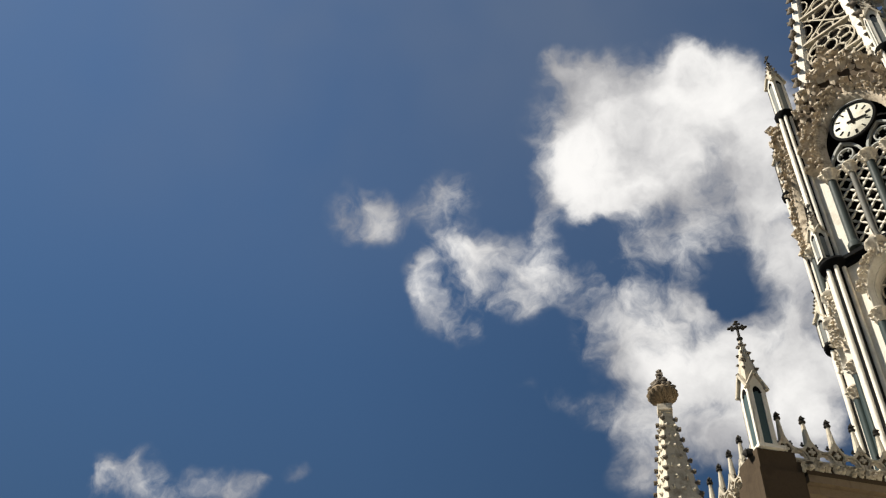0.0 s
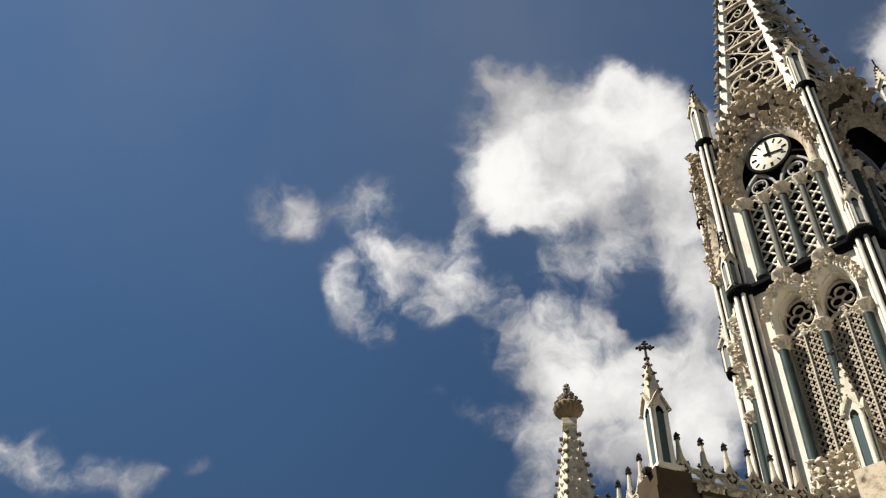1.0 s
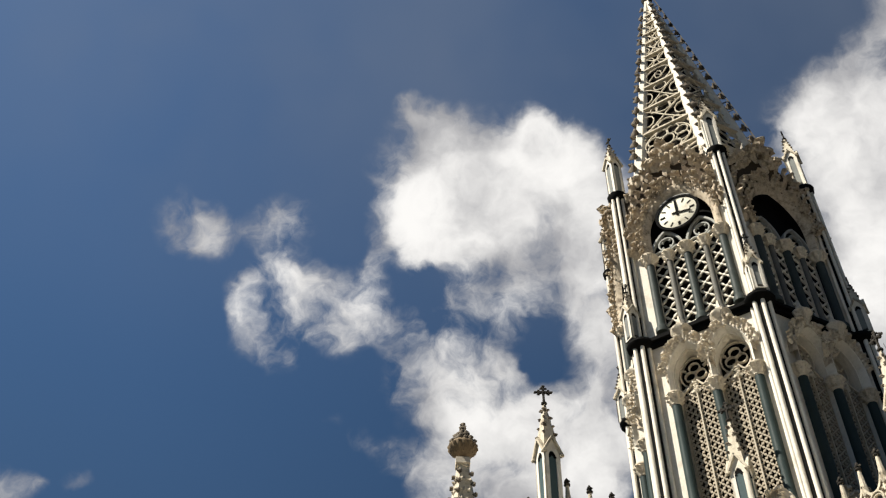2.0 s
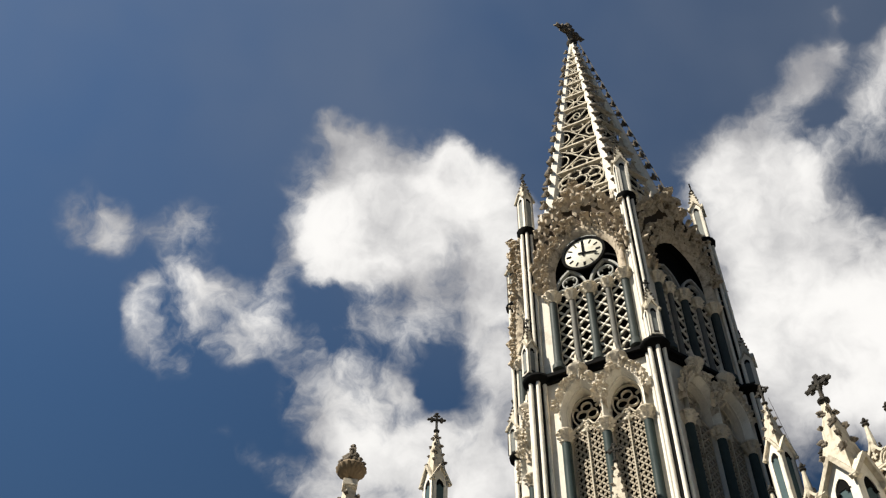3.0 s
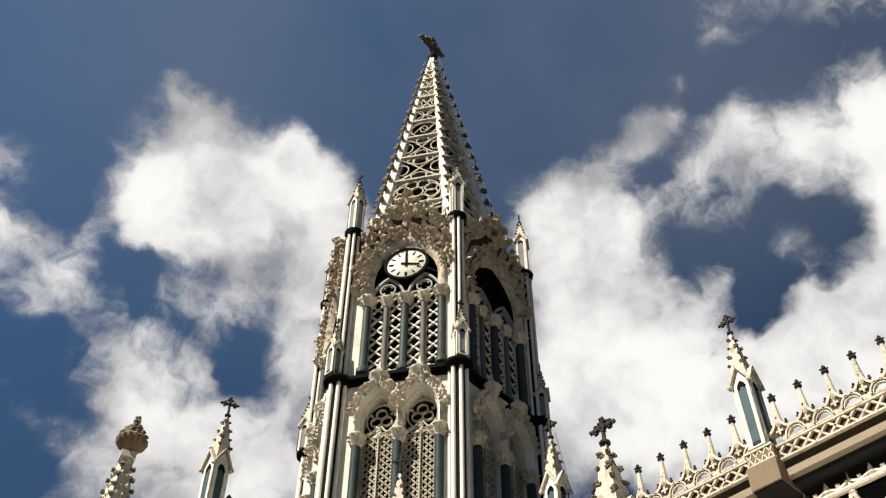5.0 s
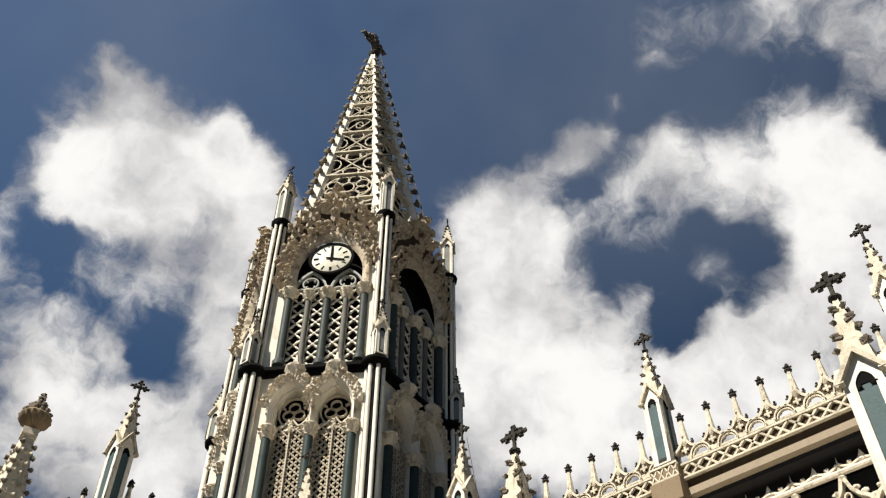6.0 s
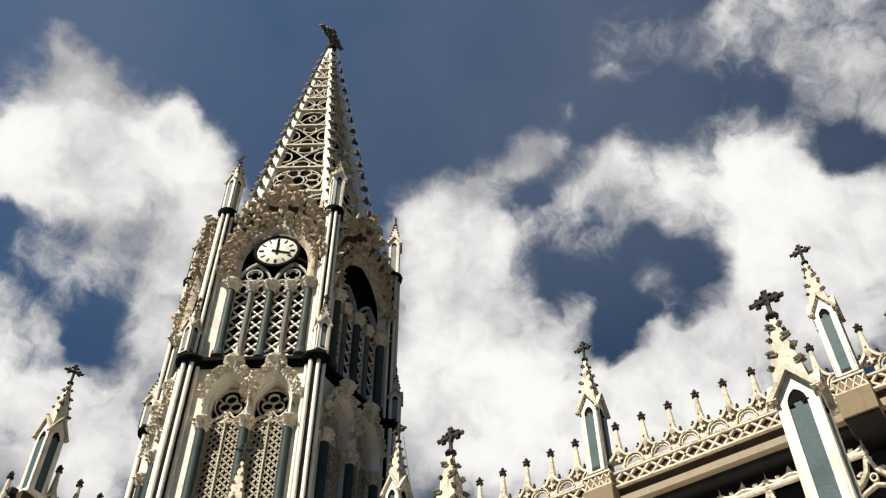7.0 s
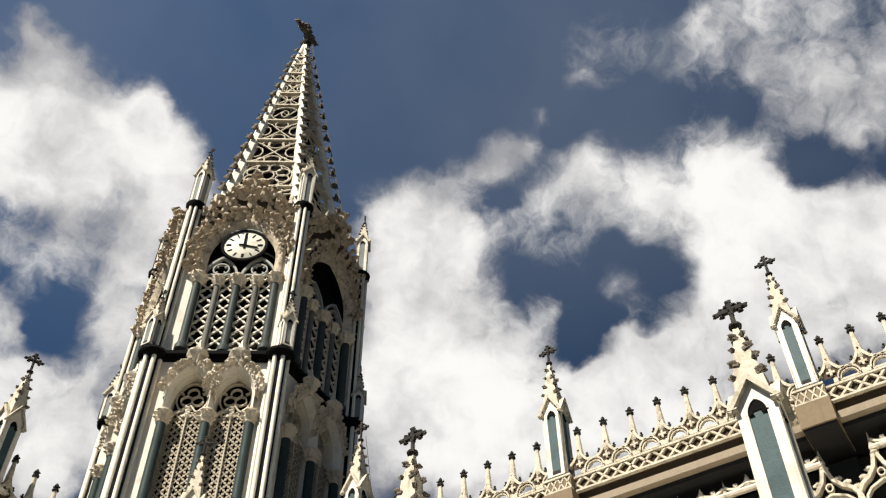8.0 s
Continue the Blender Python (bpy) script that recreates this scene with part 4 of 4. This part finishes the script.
# wall and soffit carry the shade under the parapet in their dark grey
part("wall", Build().box((0, 1.5, 7.4), (length, 0.9, 14.8)), NAVE_SHADE, nave, "nave wall with its shade put into a dark grey", on_nave(mid))
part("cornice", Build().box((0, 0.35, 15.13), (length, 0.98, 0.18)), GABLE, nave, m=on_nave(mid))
part("soffit", Build().box((0, 0.95, 14.99), (length, 1.8, 0.12)), NAVE_SHADE, nave, "soffit with its shade put into a dark grey", on_nave(mid))
# dark brown: the shade under the lattice ledge is in the band's colour
part("cornice_band", Build().box((0, 0.45, 15.335), (length, 1.06, 0.21)), BROWN, nave, "tan band under the parapet, browned for its shade", on_nave(mid))
part("roof", Build().box((0, 4.0, 15.2), (length, 6.5, 0.3)), NAVE_SHADE, nave, m=on_nave(mid))
BAY = 5.93
for j in range(-2, 3):
    lat = 2.03 + BAY * j
    parapet(nave, lambda i: on_nave(lat + 0.55 + STEP * i, 0.15), 8)
    part("pedestal", Build().box((0, 0.06, 15.66), (0.68, 0.46, 0.44)), TAN, nave, m=on_nave(lat, 0.22))
    for q in (-0.175, 0.175):
        hang("lattice_panel", LATTICE, nave, on_nave(lat + q, 0.36) @ pose(0, 0, RAIL0) @ Matrix.Diagonal((0.5, 1, 1, 1)))
    part("corbel", Build().box((0, 0.5, 15.13), (0.74, 1.3, 0.58)), TAN, nave, "tan plaster corbel block", on_nave(lat, 0.32))
    # dark grey again, for the shaded void below the corbel
    part("pier", Build().box((0, 0.6, 7.3), (0.7, 0.9, 14.6)), NAVE_SHADE, nave, m=on_nave(lat, -0.5))
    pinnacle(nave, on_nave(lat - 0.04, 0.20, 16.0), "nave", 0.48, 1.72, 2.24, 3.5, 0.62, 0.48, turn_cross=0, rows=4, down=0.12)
    # thin dark plate: the shade on the corbel's underside
    part("corbel_soffit", Build().box((0, 0.52, 14.815), (0.70, 1.24, 0.05)), NAVE_SHADE, nave, "dark plate for the shade under the corbel", on_nave(lat, 0.32))


def cresting():
    """Swags and bells on a round moulding."""
    b = Build()
    b.lathe([(0.07, -0.55), (0.07, 0.55)], 8, Matrix.Translation((0, 0, 14.42)) @ Matrix.Rotation(radians(90), 4, "Y"))
    for q in (-0.5, 0.5):
        b.path([(q * 0.52 + 0.24 * u, 0, 14.50 + 0.11 * abs(u) ** 2) for u in (-1, -0.6, -0.2, 0.2, 0.6, 1)], 0.05, 0.08)
    b.lathe([(0.05, 14.45), (0.10, 14.52), (0.04, 14.60), (0.06, 14.66), (0.0, 14.80)], 6)
    for q in (-1, 1):
        b.leaf((q * 0.27, -0.02, 14.58), 0.055, lobes=4, seed=2 + q)
    return b


def ogee():
    """One ogee canopy with crockets, a pierced quatrefoil and a finial."""
    b = Build()
    for q in (-1, 1):
        b.path([(q * x, 0, z) for x, z in ((0.56, 13.30), (0.53, 13.50), (0.42, 13.68), (0.25, 13.80), (0.11, 13.98), (0.03, 14.25))], 0.08, 0.16)
        b.path([(q * x, 0.02, z) for x, z in ((0.44, 13.25), (0.40, 13.42), (0.28, 13.56), (0.10, 13.64), (0.0, 13.68))], 0.05, 0.12)
        for x, z in ((0.50, 13.68), (0.36, 13.84), (0.20, 13.98)):
            b.leaf((q * x, -0.03, z), 0.07, lobes=4, seed=int(100 * x))
    b.ring((0, 0, 13.83), 0.07, 0.09, 0.03, 0.1, 8)
    b.lathe([(0.05, 14.20), (0.10, 14.30), (0.05, 14.36), (0.07, 14.44), (0.03, 14.62), (0.0, 14.84)], 8)
    return b


CRESTING, OGEE = cresting().mesh("cresting", ORNAMENT), ogee().mesh("ogee_canopy", DIRTY)
for i in range(-3, 9):
    lat = 1.30 + 1.04 * i
    hang("ogee_canopy", OGEE, nave, on_nave(lat, -0.30), "carved ogee canopy with finial")
    if abs((lat - 0.52 - 2.07 + 0.5 * BAY) % BAY - 0.5 * BAY) > 0.7:
        hang("cresting", CRESTING, nave, on_nave(lat - 0.52, -0.28), "carved swag cresting")

# aisle buttresses, standing free of the nave wall
AISLE_D = 11.92
for j in range(-1, 2):
    lat = 2.04 + 5.9 * j
    p = N1 * AISLE_D + E1 * lat
    but = thing("buttress_pinnacle", Matrix.Translation((p.x, p.y, 0)) @ NAVE_M, "cream buttress with blue-grey sunk panel and blackened cross", "pinnacle", "aisle buttresses")
    part("pier", Build().box((0, 0.3, 4.0), (0.8, 1.4, 8.0)), CREAM, but)
    pinnacle(but, pose(0, 0, 8.0), "aisle", 0.58, 2.85, 3.32, 4.56, 0.54, 0.52, rows=4)

# aisle, below the view
aisle = thing("church_aisle", Matrix.Identity(4), "low cream church aisle with sloping roof", "church")
p = lambda lat, d: N1 * d + E1 * lat
part("wall", Build().box((0, 0.4, 3.5), (length, 0.5, 7.0)), CREAM, aisle, m=Matrix.Translation(p(mid, AISLE_D + 0.3)) @ NAVE_M)
r = Build()
a, c = -length / 2, length / 2
r.add([(a, 0, 7.0), (c, 0, 7.0), (c, 5.8, 9.0), (a, 5.8, 9.0), (a, 0, 7.2), (c, 0, 7.2), (c, 5.8, 9.2), (a, 5.8, 9.2)], [(0, 1, 2, 3), (7, 6, 5, 4), (0, 4, 5, 1), (1, 5, 6, 2), (2, 6, 7, 3), (3, 7, 4, 0)])
# unseen roof, kept cream to bounce warm light onto the tower
part("roof", r, CREAM, aisle, m=Matrix.Translation(p(mid, AISLE_D + 0.3)) @ NAVE_M)

# ---- the side chapel, with its corner pinnacle ----
CX, CY = -4.30, 22.08
CH_R = bearing(47.0)                   # its shaded flank runs this way
CH_L = bearing(-41.2)                  # its sunny front runs this way
chapel = thing("side_chapel", Matrix.Identity(4), "cream side chapel with pierced parapet and corner pinnacle", "church")
FL_R, FL_L = facing(137.0), facing(228.8)


def on_flank(s, out=0.0, z=0.0):
    q = Vector((CX, CY, 0)) + CH_R * s - CH_L * out
    return Matrix.Translation((q.x, q.y, z)) @ FL_R


def on_front(s, out=0.0, z=0.0):
    q = Vector((CX, CY, 0)) + CH_L * s - CH_R * out
    return Matrix.Translation((q.x, q.y, z)) @ FL_L


parapet(chapel, lambda i: on_flank(0.62 + STEP * i, -0.1), 7, pierced=False)
parapet(chapel, lambda i: on_front(0.62 + STEP * i, -0.1), 8)
part("wall", Build().box((3.5, 0.6, 7.4), (7.0, 0.6, 14.8)), CREAM, chapel, m=on_flank(0))
part("wall", Build().box((-3.5, 0.6, 7.4), (7.0, 0.6, 14.8)), CREAM, chapel, m=on_front(0))
for f, sx in ((on_flank, 1), (on_front, -1)):
    part("cornice", Build().box((sx * 4.0, 0.35, 14.98), (6.2, 0.8, 0.22)).box((sx * 4.0, 0.3, 15.2), (6.2, 1.0, 0.2)), TAN, chapel, m=f(0))
    part("cornice_band", Build().box((sx * 4.0, 0.27, 15.37), (6.2, 0.92, 0.14)), BROWN, chapel, m=f(0))
# a carved leaf course under each parapet
for f, sx in ((on_flank, 1), (on_front, -1)):
    ends = sorted((sx * 0.75, sx * 6.9))
    part("carved_course", foliage([(ends[0], 15.36), (ends[1], 15.36)], 0.17, 0.085, 13 + sx, spread=0.1, y=-0.18, rows=2, deep=0.8), DIRTY, chapel, "rain-stained carved leaf course", f(0))
part("corner_pier", Build().box((0, 0, 7.65), (1.15, 1.15, 15.3)).box((0, 0, 15.6), (1.0, 1.0, 0.6)), BROWN, chapel, "brown plaster corner pier", on_flank(0.2, -0.35))
part("pedestal", Build().box((0, 0, 15.95), (0.7, 0.7, 0.1)), CREAM, chapel, m=on_flank(0.1, -0.1))
pinnacle(chapel, on_flank(0.05, -0.05, 16.0), "nave", 0.48, 1.72, 2.24, 3.5, 0.62, 0.48, turn_cross=-25)

part("waterspout", Build().box((0, -0.22, 15.92), (0.16, 0.3, 0.18), taper=0.8).leaf((0, -0.36, 15.92), 0.11, lobes=4, seed=3), SOOT, chapel, "dark stone waterspout", on_front(0.15, 0.05))

# a free-standing pinnacle before the tower window
pier = thing("buttress_pinnacle", Matrix.Translation((0.52, 24.3, 0)) @ facing(196), "cream gabled pinnacle on a pier before the tower", "pinnacle")
part("pier", Build().box((0, 0, 8.0), (0.8, 0.8, 16.0)), RUST, pier)
pinnacle(pier, pose(0, 0, 16.0), "nave", 0.48, 1.72, 2.24, 3.5, 0.62, 0.48)

# ---- the crocketed turret with its urn ----
UX, UY = -5.75, 19.17
turret = thing("urn_turret", pose(UX, UY, 0), "cream crocketed octagonal turret with carved urn on top", "turret")
def turret_r(z):
    return 0.17 + 0.159 * (15.55 - z)


part("spire", Build().lathe([(0.98, 0), (0.98, 10.6), (turret_r(10.62), 10.62), (turret_r(15.68), 15.68)], 4, turn=radians(90 - 183)), WORN, turret)
ck = Build().leaf((0, 0, 0), 0.062, lobes=3, seed=4, squash=0.9).mesh("crocket", LEAFSOOT)
rosette = Build().leaf((0, 0, 0), 0.052, lobes=5, seed=6, squash=0.9).mesh("rosette", WORN)
for a in range(4):
    for i in range(17):
        z = 10.8 + 0.29 * i
        rr = turret_r(z)
        hang("crocket", ck, turret, pose(0, 0, 0, 0, 0, 90 - 183 + 90 * a) @ pose(rr + 0.035, 0, z))
        ap = rr * 0.7071
        for q in ((-0.5, 0.0, 0.5) if i % 2 else (-0.27, 0.27)):
            if abs(q) * ap * 2 > 0.1 or q == 0:
                hang("rosette", rosette, turret, pose(0, 0, 0, 0, 0, 90 - 183 + 45 + 90 * a) @ pose(ap - 0.01, q * ap * 1.3, z + 0.1, 0, -9, 0))
part("collar", Build().box((0, 0, 15.78), (0.34, 0.34, 0.16)).box((0, 0, 15.68), (0.26, 0.26, 0.08)), ORNAMENT, turret, m=pose(0, 0, 0, 0, 0, 20))
urn = Build().lobed([(0.09, 15.85, 0), (0.075, 15.96, 0), (0.17, 16.00, 0.03), (0.29, 16.08, 0.05), (0.355, 16.19, 0.05), (0.36, 16.24, 0.03), (0.30, 16.31, 0.04), (0.26, 16.36, 0.0), (0.20, 16.40, 0)], 16, 64)
part("urn", urn, TAN, turret, "round carved urn")
b = Build()
for i in range(12):
    a = math.pi / 6 * i
    b.leaf((0.25 * math.cos(a), 0.25 * math.sin(a), 16.36 + 0.04 * (i % 2)), 0.075, lobes=3, seed=i)
for i in range(8):
    a = math.pi / 4 * i
    b.leaf((0.15 * math.cos(a), 0.15 * math.sin(a), 16.50 + 0.04 * (i % 2)), 0.085, lobes=3, seed=20 + i)
for i in range(4):
    a = math.pi / 2 * i
    b.leaf((0.075 * math.cos(a), 0.075 * math.sin(a), 16.66), 0.075, lobes=3, seed=30 + i)
b.leaf((0, 0, 16.8), 0.09, lobes=4, seed=3)
b.leaf((0, 0, 16.92), 0.065, lobes=4, seed=5)
part("bouquet", b, LEAFSOOT, turret, "blackened carved flowers")

# ---- a stay wire from the tower ----
wire = Build().bar((5.41, 25.43, 22.2), (5.97, 25.3, 18.0), 0.012, 0.012).bar((5.97, 25.3, 18.0), (6.6, 25.1, 14.0), 0.012, 0.012)
tagged(new("stay_wire", wire.mesh("stay_wire", IRON)), "thin grey steel wire hanging from the tower", "wire")
